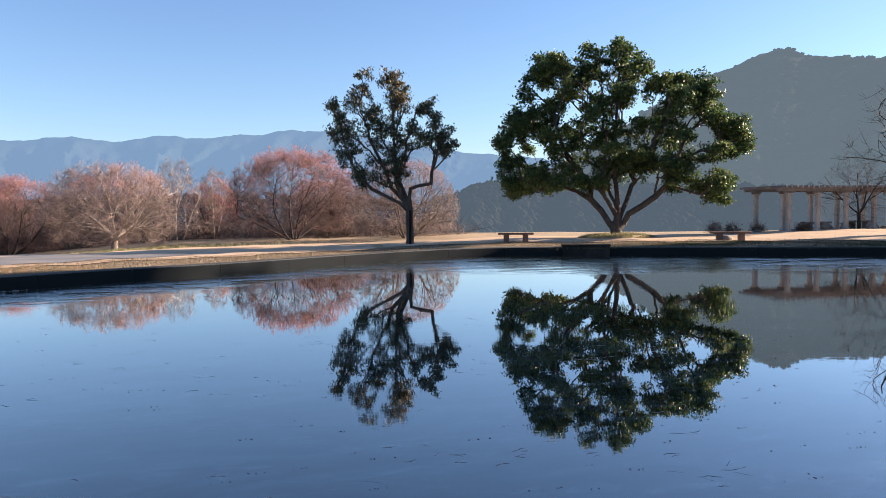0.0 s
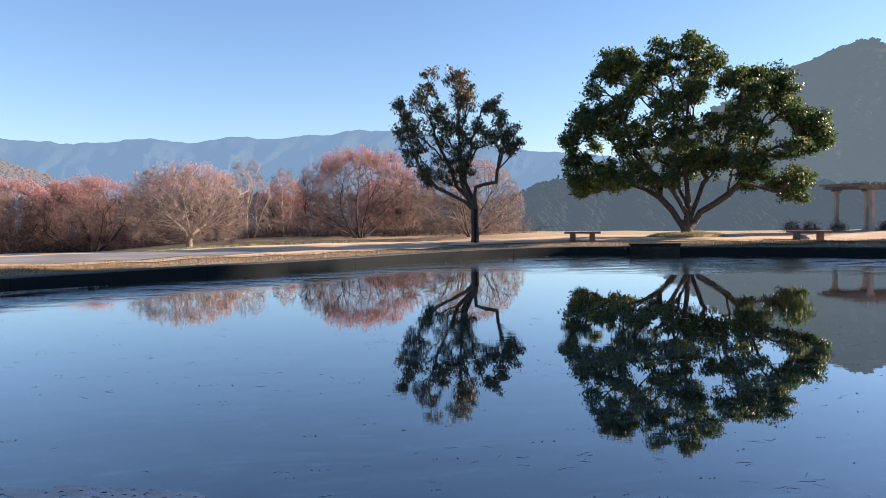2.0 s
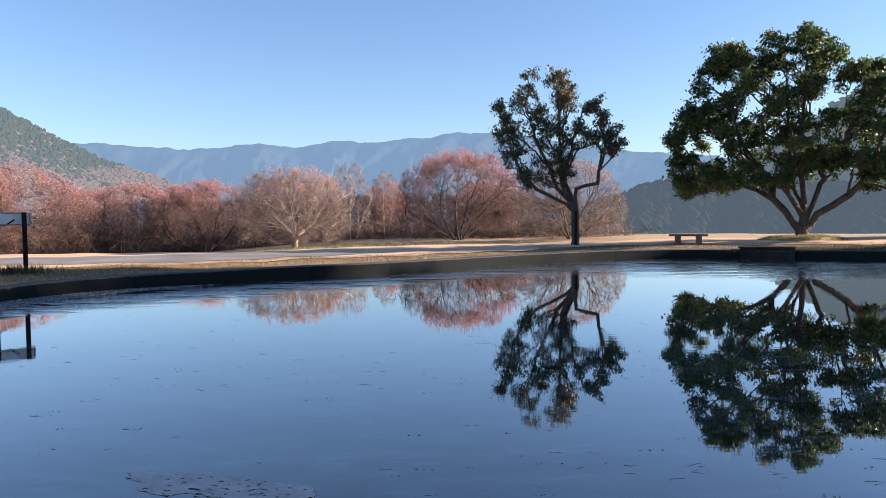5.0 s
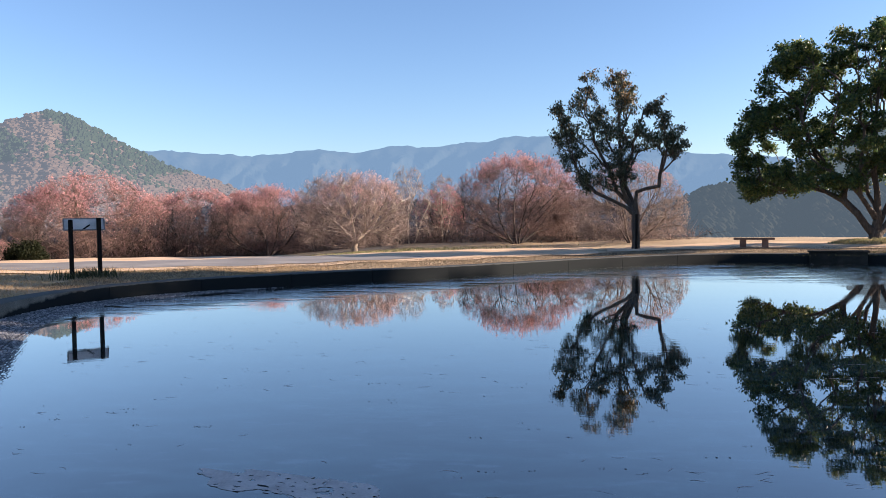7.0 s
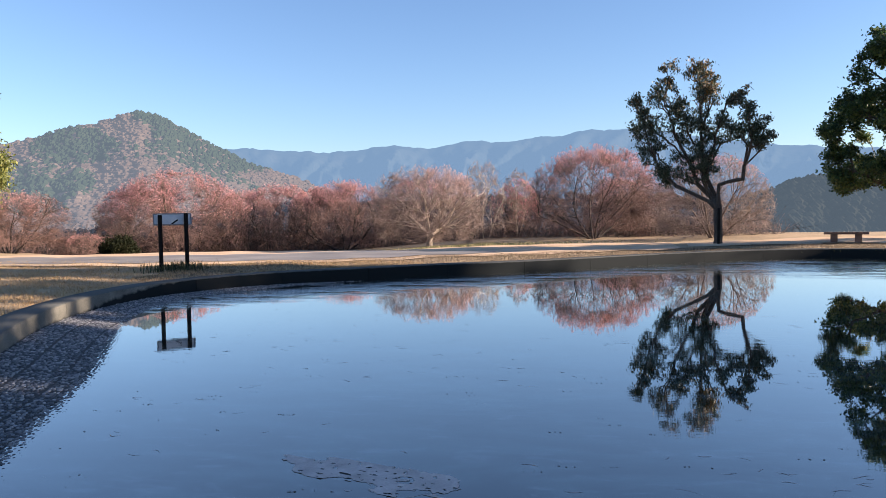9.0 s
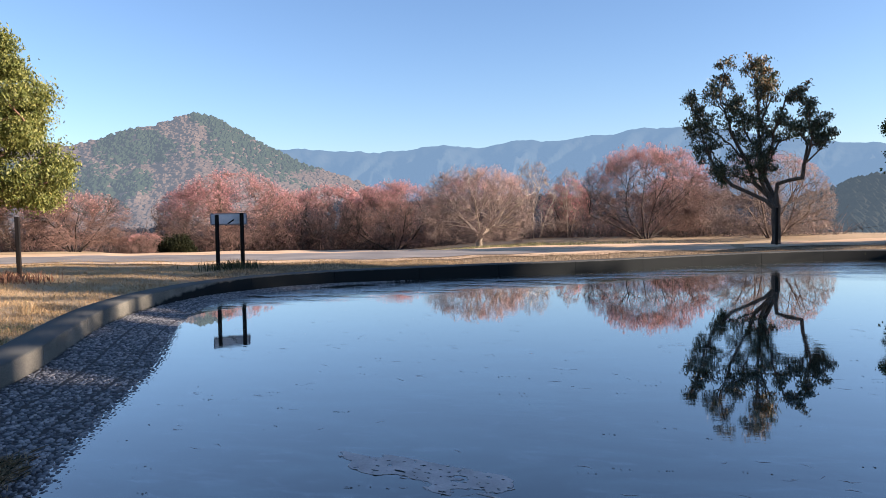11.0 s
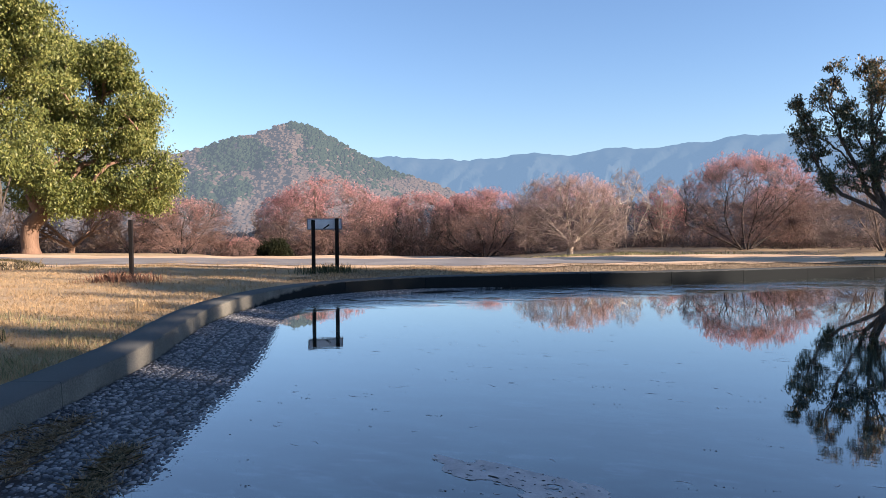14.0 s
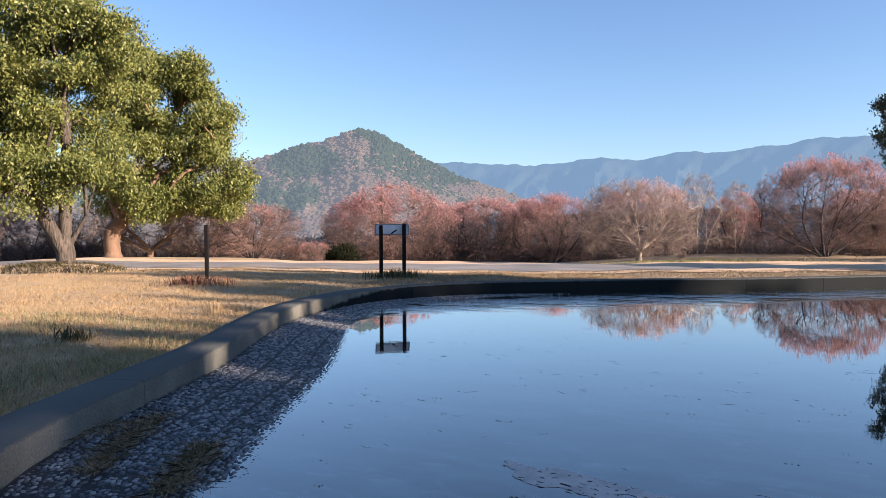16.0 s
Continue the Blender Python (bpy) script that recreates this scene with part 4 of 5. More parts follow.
BIG_SKIRT = [(-3.5, 4.7, 0.81), (-2.3, 4.3, 0.87), (-0.9, 4.3, 0.81), (0.6, 4.4, 0.93), (1.8, 4.4, 0.93), (3.1, 4.3, 0.81), (4.2, 4.2, 0.68), (-5.6, 3.3, 0.68), (-4.6, 3.6, 0.68), (-3.4, 3.3, 0.74), (-2.2, 3.1, 0.68), (-5.5, 2.4, 0.5), (-4.6, 2.6, 0.5), (-3.7, 2.6, 0.43), (-0.3, 3.2, 0.74), (1.1, 3.4, 0.74), (2.4, 3.3, 0.68), (3.6, 3.2, 0.62), (4.9, 3.1, 0.68), (5.4, 2.7, 0.56), (4.6, 2.2, 0.56), (5.3, 2, 0.43), (-1.4, 2.7, 0.43), (2.8, 2.5, 0.37)]
evergreen("camphor_tree", (17.95, 35.7, 0.15), -26.7, BIG_TOP + BIG_MIDDLE + BIG_SKIRT, [(0, 0, 0), (0.03, 0, 0.4), (0.05, 0.0, 0.75), (0.08, 0.05, 1.1), (0.1, 0.1, 1.5)], 2.6, 12, 105000, 0.148, 0.14,
          BARK_GREY, LEAF_DARK, 0.30, "broad camphor tree with dark glossy evergreen crown", 21, tip_r=0.012, size=1.0, copies=4, slim=0.55, clump=1.0,
          forks=[(1, [(-0.35, -0.1, 0.75), (-0.75, -0.2, 1.4), (-1.3, -0.2, 2.0), (-2.0, -0.3, 2.4), (-3.0, -0.4, 2.75)]), (1, [(0.4, 0.1, 0.7), (0.65, 0.1, 1.2), (1.3, 0.2, 1.6), (2.0, 0.3, 2.1), (2.6, 0.3, 2.8)]),
                 (2, [(0.3, 0.3, 1.3), (0.55, 0.6, 1.9), (0.8, 0.9, 2.7)]), (3, [(-0.25, -0.3, 1.6), (-0.6, -0.6, 2.2), (-1.2, -0.9, 2.9)]), (4, [(0.05, 0.1, 2.4), (-0.1, 0.1, 3.4), (0.05, 0, 4.6)])])
LOQUAT_LEFT = [(-3.8, 7.1, 0.29), (-3.5, 6.5, 0.35), (-3.9, 5.8, 0.26), (-3.2, 6, 0.35), (-2.9, 5.3, 0.41), (-3.4, 4.8, 0.35), (-3.2, 4.3, 0.35), (-2.5, 4.8, 0.41), (-2.7, 3.8, 0.29), (-2.3, 3.6, 0.29), (-2.3, 3.1, 0.21), (-1.8, 4.1, 0.35), (-1.7, 4.8, 0.41)]
LOQUAT_MIDDLE = [(-2.2, 8.4, 0.35), (-2.3, 7.7, 0.41), (-2.1, 7, 0.53), (-2.8, 7, 0.41), (-1.6, 6.5, 0.41), (-2.4, 6.1, 0.47), (-1.6, 5.7, 0.41), (-0.9, 8.6, 0.35), (-1.1, 8.1, 0.38), (-0.5, 8.1, 0.32), (-0.8, 7.4, 0.41), (-0.1, 7.7, 0.29), (-0.1, 7.1, 0.26), (-0.7, 6.7, 0.41), (-0.9, 6, 0.41), (-0.5, 5.4, 0.35), (-1, 4.8, 0.41), (-1, 4, 0.38), (-1.3, 3.4, 0.29)]
LOQUAT_RIGHT = [(-0.4, 4.5, 0.35), (-0.3, 3.7, 0.29), (-0.7, 3.3, 0.26), (0.5, 6.7, 0.23), (0.3, 6, 0.35), (-0.1, 5.7, 0.29), (0.5, 5.2, 0.35), (0, 4.9, 0.29), (1.1, 7.1, 0.26), (1.2, 6.5, 0.32), (1.4, 6, 0.32), (1.2, 5.4, 0.35), (1.6, 5.2, 0.35), (1.5, 4.7, 0.26), (2, 5.7, 0.29), (2.3, 5.1, 0.26), (2, 4.8, 0.23)]
evergreen("loquat_tree", (7.25, 37.1, -0.12), -11.1, LOQUAT_LEFT + LOQUAT_MIDDLE + LOQUAT_RIGHT, [(0, 0, 0), (0.02, 0, 0.6), (-0.02, 0, 1.2), (0.0, 0, 1.75)], 1.0, 9, 17000, 0.16, 0.12,
          BARK_GREY, LEAF_LOQUAT, 0.20, "upright evergreen tree with narrow drooping bronze-tipped leaves", 22, slim=0.34, hang=0.6, tip_r=0.012, copies=2, size=1.0, tall=1.35, clump=1.05, young=(LEAF_BRONZE, 6.0, 11.5),
          forks=[(3, [(-0.45, -0.1, 2.1), (-1.2, -0.2, 2.5), (-1.9, -0.2, 2.85), (-2.5, -0.2, 3.5), (-3.1, -0.2, 4.6), (-3.4, -0.2, 6.0)]), (3, [(0.0, 0, 2.4), (0.05, 0, 2.85), (0.5, 0, 3.0), (1.1, 0, 3.1), (1.15, 0, 3.7), (1.3, 0, 4.6)]), (3, [(-0.3, 0.2, 2.3), (-0.9, 0.3, 2.9), (-1.3, 0.3, 4.0), (-2.0, 0.3, 5.4), (-2.2, 0.3, 7.0)]),
                 (3, [(-0.2, 0.3, 2.5), (-0.6, 0.4, 3.4), (-0.75, 0.4, 5.0), (-0.8, 0.4, 7.0)])])
LEFT_A = [(-3, 8.7, 0.7), (-2, 9.1, 0.7), (-1.1, 9.2, 0.7), (-0.2, 9.6, 0.7), (0.6, 9.6, 0.7), (1.4, 9.1, 0.7), (-3.3, 7.5, 0.7), (-2.3, 7.8, 0.7), (-1.3, 8, 0.7), (-0.3, 8.4, 0.7), (0.8, 8.3, 0.7), (1.8, 8.3, 0.7), (-2.9, 6.6, 0.7), (-1.8, 6.8, 0.7), (-0.7, 6.8, 0.7), (0.7, 7.1, 0.7), (1.7, 7.1, 0.7), (-3.2, 5.2, 0.7), (-2.2, 5.4, 0.7), (-1.3, 5.2, 0.7), (-0.6, 6, 0.7), (1.1, 5.9, 0.7), (-3.1, 3.8, 0.7), (-2, 3.8, 0.7), (-1.2, 3.9, 0.7), (-0.4, 3, 0.7), (-1.5, 2.6, 0.7), (-2.8, 2.6, 0.7), (0.5, 3.1, 0.7), (1.2, 4.2, 0.7), (-3.9, 6.3, 0.7), (-3.9, 3.6, 0.7), (-0.3, 5.2, 0.8), (-0.9, 4.5, 0.8)]
evergreen("camphor_tree", (-24.5, 19.1, 0.2), 52.0, LEFT_A, [(0, 0, 0), (0, 0, 0.55), (0, 0.05, 1.2), (0.0, 0.1, 1.9)], 2.6, 14, 125000, 0.136, 0.24,
          BARK_GREY, LEAF_OLIVE, 0.34, "full camphor tree with olive-green evergreen crown in sunlight", 23, tip_r=0.014, copies=4, size=1.0, hang=0.6, clump=1.5,
          forks=[(1, [(0.35, -0.1, 1.2), (0.7, -0.2, 1.9), (1.0, -0.3, 3.0), (1.1, -0.3, 4.8)]), (1, [(-0.35, 0, 1.2), (-0.7, 0.1, 1.9), (-1.1, 0.1, 2.9), (-1.6, 0.1, 4.5)]), (3, [(0.05, 0.2, 2.9), (0.1, 0.2, 4.4), (0, 0, 6.6)])])
LEFT_B = [(0.9, 9.9, 0.83), (1.7, 9.7, 0.77), (1.2, 8.5, 0.89), (2.4, 8.9, 0.83), (3.4, 9.5, 0.64), (4.1, 9.1, 0.45), (3.1, 8.2, 0.83), (4.2, 7.7, 0.83), (5.2, 7.4, 0.7), (5.5, 6.4, 0.57), (4.2, 6.3, 0.89), (2.8, 6.7, 0.89), (1.4, 7.1, 0.89), (0.4, 7.3, 0.89), (0.7, 5.6, 0.89), (2.2, 5.2, 0.89), (3.6, 5.1, 0.89), (5, 5.2, 0.77), (6, 4.4, 0.64), (6.3, 3.4, 0.51), (5.9, 2.5, 0.45), (5, 3.4, 0.77), (3.9, 3, 0.7), (3.3, 3.6, 0.77), (1.9, 3.5, 0.83), (0.6, 3.9, 0.83), (0, 3, 0.7), (1.4, 2.4, 0.57), (2.7, 2.4, 0.51), (-1, 4.4, 0.77), (4.4, 2.5, 0.45)]
evergreen("camphor_tree", (-31.1, 27.0, 0.2), 49.0, LEFT_B, [(0, 0, 0), (-0.05, 0, 0.7), (0, 0, 1.3), (0.05, 0, 1.8)], 3.2, 14, 120000, 0.165, 0.27,
          BARK_RED, LEAF_OLIVE, 0.40, "wide camphor tree with red-brown trunk and olive leaves", 24, tip_r=0.016, copies=4, size=1.0, hang=0.6, clump=1.5, forks=[(2, [(0.5, 0, 1.9), (1.2, 0, 2.4), (2.1, 0, 2.9), (3.4, 0, 3.6)]), (4, [(0.0, 0, 2.8), (0.2, 0, 4.6), (0.4, 0, 6.6)]), (4, [(0.5, 0.2, 2.8), (1.4, 0.3, 4.2), (2.4, 0.3, 5.8)])])

# ---- plum and cherry trees ----
def stood(x, y):
    return (x, y, lawn(x, y))


plum_a = leafless("plum_tree", 31, 6.25, 4.5, 4.0, 7, BARK_DARK, TWIG_PINK, BUD_PINK, 22000, "broad leafless plum tree with dark stems and rosy blossom", stood(1.95, 50.7), bud_low=0.5, shell=1800, thick=1.1)
cherry = leafless("cherry_tree", 32, 5.25, 3.75, 3.4, 6, BARK_PALE, TWIG_TAN, BUD_TAN, 9000, "leafless cherry tree with pale trunk and pinkish twigs", stood(-8.3, 45.6), base_r=0.17, fork=0.6, tilt=(22, 72), skirt=0.75, shell=1300, thick=1.15)
plum_b = leafless("plum_tree", 33, 4.95, 3.5, 3.2, 8, BARK_BROWN, TWIG_TAN, BUD_PINK, 3000, "leafless plum tree with many low spreading tan stems", stood(8.7, 45.7), base_r=0.11, tilt=(25, 70), skirt=0.4, bud_low=0.55)
plum_c = leafless("plum_tree", 34, 5.1, 3.2, 3.0, 6, BARK_DARK, TWIG_PINK, BUD_PINK, 11000, "leafless plum tree with pink blossom at its top", stood(-15.3, 50.8), bud_low=0.55, skirt=0.4)
plum_d = leafless("plum_tree", 35, 6.1, 5.1, 4.2, 6, BARK_BROWN, TWIG_PINK, BUD_PINK, 26000, "wide leafless plum tree with rosy twig tips", stood(-26.1, 47.3), tilt=(15, 68), bud_low=0.4, shell=1700)
plum_e = leafless("plum_tree", 39, 5.4, 3.5, 3.2, 6, BARK_DARK, TWIG_PINK, BUD_PINK, 12000, "leafless plum tree with rosy top above dark stems", stood(-21.0, 53.0), bud_low=0.6, skirt=0.4)
small_plum = leafless("plum_tree", 36, 4.6, 2.0, 2.0, 3, BARK_DARK, TWIG_PINK, BUD_DEEP, 7000, "small plum tree in dense deep pink blossom", stood(-3.6, 57.5), base_r=0.10, bud_low=0.25, shell=600)
low_plum = leafless("plum_tree", 40, 3.45, 3.0, 2.8, 6, BARK_DARK, TWIG_PINK, BUD_PINK, 3800, "low rounded leafless plum tree with mauve twigs", stood(-29.3, 35.5), base_r=0.11, bud_low=0.5, skirt=0.3, tilt=(25, 72), shell=900)
pale_plum = leafless("plum_tree", 41, 3.5, 3.1, 2.6, 6, BARK_RED, BARK_BROWN, BUD_TAN, 0, "low leafless tree with bent reddish stems near the camphors", stood(-33.4, 31.6), base_r=0.16, fork=0.35, tilt=(30, 76), skirt=0.35, shell=420)
birch = leafless("young_tree", 37, 5.9, 1.6, 1.6, 3, BARK_PALE, TWIG_TAN, BUD_TAN, 0, "slender bare young tree with pale stems", stood(-5.8, 54.7), base_r=0.09, tilt=(4, 14), shell=420)


def plant(src, x, y, turn, scale, label=""):
    ob = copy_thing(src, pose(x, y, lawn(x, y), 0, 0, turn))
    ob.scale = (scale, scale, scale * random.uniform(0.95, 1.05))
    if label:
        tagged(ob, label)
    return ob


random.seed(5)
plant(low_plum, -26.4, 37.6, 30, 0.45, "small pale pink plum bush beside the road")
plant(plum_c, -18.6, 57.0, 80, 1.0)
plant(plum_e, -11.2, 57.5, 160, 0.95)
plant(plum_c, -31.5, 52.0, 200, 1.0)
plant(plum_e, -26.5, 57.5, 40, 1.0)
plant(low_plum, -34.0, 37.0, 150, 1.1)
plant(low_plum, -40.0, 29.0, 20, 0.95)
plant(plum_c, -46.0, 27.5, 130, 0.9)
plant(low_plum, -36.5, 21.5, 250, 0.9)
plant(pale_plum, -38.5, 31.5, 120, 0.95)
plant(plum_c, 4.2, 59.0, 300, 0.85)
plant(plum_b, 5.8, 54.5, 120, 0.8)
plant(birch, -3.4, 56.2, 100, 0.9)
plant(birch, -6.9, 56.0, 220, 0.85)
plant(birch, -14.0, 57.5, 40, 0.8)
edge_tree = leafless("cherry_tree", 38, 8.6, 4.6, 4.6, 5, BARK_DARK, BARK_DARK, BUD_PINK, 0, "tall bare tree with long reaching grey branches", stood(30.6, 27.4), base_r=0.17, fork=1.6, tilt=(20, 66), skirt=0.9, kids=(5, 4, 3), shell=260, twig=0.8)


plant(edge_tree, 32.6, 35.2, 60, 0.50, "leafless dark tree growing up through the pergola")


def thicket(n, seed, label, mat):
    """A tangle of thin upright stems and twigs filling the band under and behind the plum trees."""
    rng = np.random.default_rng(seed)
    u = rng.uniform(0, 1, n)
    line = smooth_line([(-48, 24), (-42, 31), (-35, 41), (-26, 49.5), (-14, 54.5), (-2, 57), (7, 54), (12, 48.5)], 0.5)
    k = (u * (len(line) - 1)).astype(int)
    xy = line[k] + rng.normal(0, 1.5, (n, 2))
    z = np.interp(np.hypot(*xy.T), [30, 45, 60], [-0.1, -0.5, -1.2])
    a = np.c_[xy, z + rng.uniform(0, 1.2, n) * (rng.uniform(0, 1, n) < 0.6)]
    d = rng.normal(0, 0.75, (n, 3)) + np.array([0, 0, 0.75])
    d /= np.linalg.norm(d, axis=1)[:, None]
    lift = np.array([0.75 + 1.1 * abs(noise.noise(Vector((q[0] * 0.35, q[1] * 0.35, 2.0)))) for q in xy])
    b = a + d * (rng.uniform(0.3, 1.9, n) * lift)[:, None]
    return tagged(mesh_part("thicket", np_mesh("thicket", [tubes(a, b, rng.uniform(0.008, 0.022, n), np.full(n, 0.006), 3)]), mat), label, "undergrowth", kind="stuff")


thicket(13000, 71, "tangled brown leafless undergrowth behind the plum trees", BARK_DARK)
thicket(9000, 72, "brown dry brush among the plum trees", TWIG_PINK)

# tall evergreens added beyond the pond, out of the walk's view, stretched to shade the near shore
belt = evergreen("belt_tree", (46, -6.5, lawn(46, -6.5)), 20, BIG_TOP + BIG_MIDDLE + BIG_SKIRT, [(0, 0, 0), (0.03, 0, 0.4), (0.05, 0.0, 0.75), (0.1, 0.1, 1.5)], 2.6, 6, 10500, 0.50, 0.20,
                 BARK_GREY, LEAF_DARK, 0.30, "tall dark evergreen in the belt beyond the pond", 29, size=1.0, slim=0.6, clump=1.2)
belt.scale = (1.4, 1.4, 2.7)
for x, y, t, s, tall in ((52, -11.5, 80, 1.5, 2.7), (48, -18, 200, 1.4, 2.6), (48, -27, 60, 1.5, 2.6), (47, 1.0, 30, 0.9, 2.7), (46, 7.0, 140, 0.68, 2.7),
                         (46, 10.4, 200, 0.5, 1.84), (49, 11.6, 200, 0.5, 1.9), (47, 13.0, 80, 0.5, 1.86), (46, 15.2, 310, 0.5, 1.93), (47, 17.6, 20, 0.5, 2.02), (46, 20.2, 260, 0.5, 2.2), (47, 22.6, 150, 0.5, 2.15), (46, 25.0, 90, 0.4, 1.5), (46, 27.2, 60, 0.42, 1.3)):
    ob = copy_thing(belt, pose(x, y, lawn(x, y), 0, 0, t))
    ob.scale = (s, s, tall)

# ---- furniture of the park ----


def bench(x, y, turn, width, label):
    root = thing("bench", x, y, lawn(x, y), label, "bench", turn, "benches on the far shore")
    part("seat", boxed((width, 0.42, 0.09), (0, 0, 0.40), bevel=0.012), WOOD_RED, root)
    for s in (-1, 1):
        part("support", boxed((0.26, 0.36, 0.37), (s * width * 0.27, 0, 0.17), bevel=0.02), WOOD_RED, root)
    return root


bench(11.55, 33.1, -20, 1.65, "low red-brown timber bench with two block supports")
bench(20.95, 30.2, -24, 1.78, "low red-brown timber bench beside the sandy path")


def sign(x, y, turn):
    root = thing("notice_sign", x, y, lawn(x, y) - 0.02, "white notice board on two dark timber posts", "sign", turn)
    for s in (-1, 1):
        part("post", boxed((0.105, 0.105, 1.68 if s > 0 else 1.63), (s * 0.36, 0, 0.84 if s > 0 else 0.815), bevel=0.012), WOOD_DARK, root)
    tilt = Matrix.Rotation(radians(-12), 4, "X")
    board = part("board", boxed((1.02, 0.025, 0.31), (0, 0.10, 1.50), tilt, 0.004), BOARD_WHITE, root)
    for dz, dy in ((0.155, 0.048), (-0.155, -0.048)):
        part("frame_rail", boxed((1.06, 0.045, 0.032), (0, 0.09 + dy, 1.50 + dz), tilt, 0.004), FRAME_GREY, board)
    for s in (-1, 1):
        part("frame_stile", boxed((0.032, 0.045, 0.29), (s * 0.52, 0.09, 1.50), tilt, 0.004), FRAME_GREY, board)
    part("brace", boxed((0.04, 0.03, 0.30), (0.02, 0.06, 1.40), Matrix.Rotation(radians(55), 4, "Y"), 0.004), WOOD_DARK, root)
    return root


sign(-11.15, 20.0, 40)


def stake(x, y, h, w, label, name="post"):
    bm = boxed((w, w, h), (0, 0, h / 2 - 0.05), bevel=w * 0.12)
    ob = part(name, bm, WOOD_DARK)
    ob.matrix_world = pose(x, y, lawn(x, y), random.uniform(-1, 1), random.uniform(-1, 1), 25)
    return tagged(ob, label, "post")


stake(-14.5, 15.6, 1.62, 0.10, "dark square timber post standing in the lawn", "timber_post")
stake(7.1, 36.2, 1.75, 0.09, "thin dark stake beside the evergreen tree", "tree_stake")


def pergola(x, y, turn):
    """Two rows of columns with brackets and beams, and close-set rafters across them."""
    root = thing("pergola", x, y, lawn(x, y), "long weathered pergola of pale columns and timber rafters", "pergola", turn)
    for i in range(8):
        for s in (0, 2.72):
            a = i * 1.85
            low = lawn(x + a, y + s) - lawn(x, y) - 0.06
            col = part("column", boxed((0.21, 0.21, 2.08 - low), (a, s, (2.08 + low) / 2), bevel=0.03), COLUMN, root)
            part("capital", boxed((0.30, 0.30, 0.10), (a, s, 2.10), bevel=0.02), COLUMN, col)
            part("plinth", boxed((0.32, 0.32, 0.16), (a, s, low + 0.07), bevel=0.02), COLUMN, col)
            part("bracket", boxed((0.62, 0.13, 0.10), (a, s, 2.19), bevel=0.02), WOOD_GREY, col)
    for s in (0, 2.72):
        part("beam", boxed((14.4, 0.16, 0.16), (6.45, s, 2.32), bevel=0.012), WOOD_GREY, root)
    for k in range(42):
        rafter = part("rafter", boxed((0.085, 3.9, 0.13), (-0.62 + k * 0.342, 1.36, 2.462 + random.uniform(-0.006, 0.006)), bevel=0.012), WOOD_GREY, root)
        # paler caps put the light on the rafter ends into their colour
        part("lit_end_cap", boxed((0.075, 0.02, 0.12), (-0.62 + k * 0.342, -0.598, 2.462), bevel=0.004), COLUMN, rafter, "pale cap painted as the lit rafter end")
    return root


pergola(27.67, 34.78, 0.5)


def low_seat(x, y, turn, w):
    root = thing("stone_seat", x, y, lawn(x, y), "low grey stone seat under the pergola", "seat", turn, "stone seats under the pergola")
    part("slab", boxed((w, 0.45, 0.11), (0, 0, 0.40), bevel=0.02), STONE, root)
    for s in (-1, 1):
        part("support", boxed((0.3, 0.36, 0.38), (s * w * 0.3, 0, 0.17), bevel=0.03), STONE, root)


for k, (x, y) in enumerate(((30.6, 36.2), (33.6, 36.3), (36.6, 36.2))):
    low_seat(x, y, 2, 1.8)


def boulder(x, y, r, seed, label):
    rng = random.Random(seed)
    bm = bmesh.new()
    bmesh.ops.create_icosphere(bm, subdivisions=3, radius=1.0)
    for q in bm.verts:
        k = 1 + 0.28 * noise.noise(q.co * 1.6 + Vector((seed, 0, 0))) + 0.08 * noise.noise(q.co * 5)
        q.co = Vector((q.co.x * r * 1.2 * k, q.co.y * r * k, q.co.z * r * 0.75 * k))
    ob = part("boulder", bm, STONE, smooth=True)
    ob.matrix_world = pose(x, y, lawn(x, y) + r * 0.35, 0, 0, rng.uniform(0, 360))
    return tagged(ob, label, "stone", "stones by the pergola")


for k in range(9):
    boulder(26.9 + k * 1.30 + random.uniform(-0.4, 0.4), 35.6 + random.uniform(-0.35, 0.35), random.uniform(0.16, 0.34), k + 1, "rough grey stone edging the planting by the pergola")


boulder(21.2, 30.9, 0.24, 17, "dark rounded stone beside the timber bench")


def bush(x, y, w, h, mat, n, label, seed, size=0.10, name="bush"):
    rng = np.random.default_rng(seed)
    root = thing(name, x, y, lawn(x, y), label, "bush")
    q = rng.normal(0, 1, (90, 3))
    q /= np.linalg.norm(q, axis=1)[:, None]
    q = q * (rng.uniform(0.2, 1, 90) ** 0.5)[:, None]
    q[:, 2] = np.abs(q[:, 2])
    tg = q * np.array([w, w * 0.8, h]) + np.array([0, 0, 0.1])
    pos, parent, tips = grow([np.array((0, 0, -0.1)), np.array((0, 0, 0.05)), np.array((0, 0, 0.12))], tg, rng, step=0.25)
    tub, _ = limbs(pos, parent, tips, 0.006, 0.5, 0.04)
    mesh_part("stems", np_mesh("stems", tub), BARK_DARK, root)
    p = tg[rng.integers(0, 90, n)] + rng.normal(0, 0.10, (n, 3))
    p[:, 2] = np.maximum(p[:, 2], 0.02)
    mesh_part("foliage", np_mesh("foliage", [leaves(p, rng, size)]), mat, root)


bush(-20.0, 31.1, 0.85, 0.72, LEAF_BUSH, 6500, "rounded dark evergreen bush by the road", 51)
for k, (x, y, w, h) in enumerate(((23.6, 35.4, 0.5, 0.6), (24.8, 35.6, 0.45, 0.5), (26.6, 35.9, 0.45, 0.45), (32.2, 35.6, 0.4, 0.3), (29.2, 35.5, 0.4, 0.3))):
    bush(x, y, w, h, SHRUB_DRY, 900, "small dry brown shrub beside the sandy path", 60 + k, 0.07, "shrub")

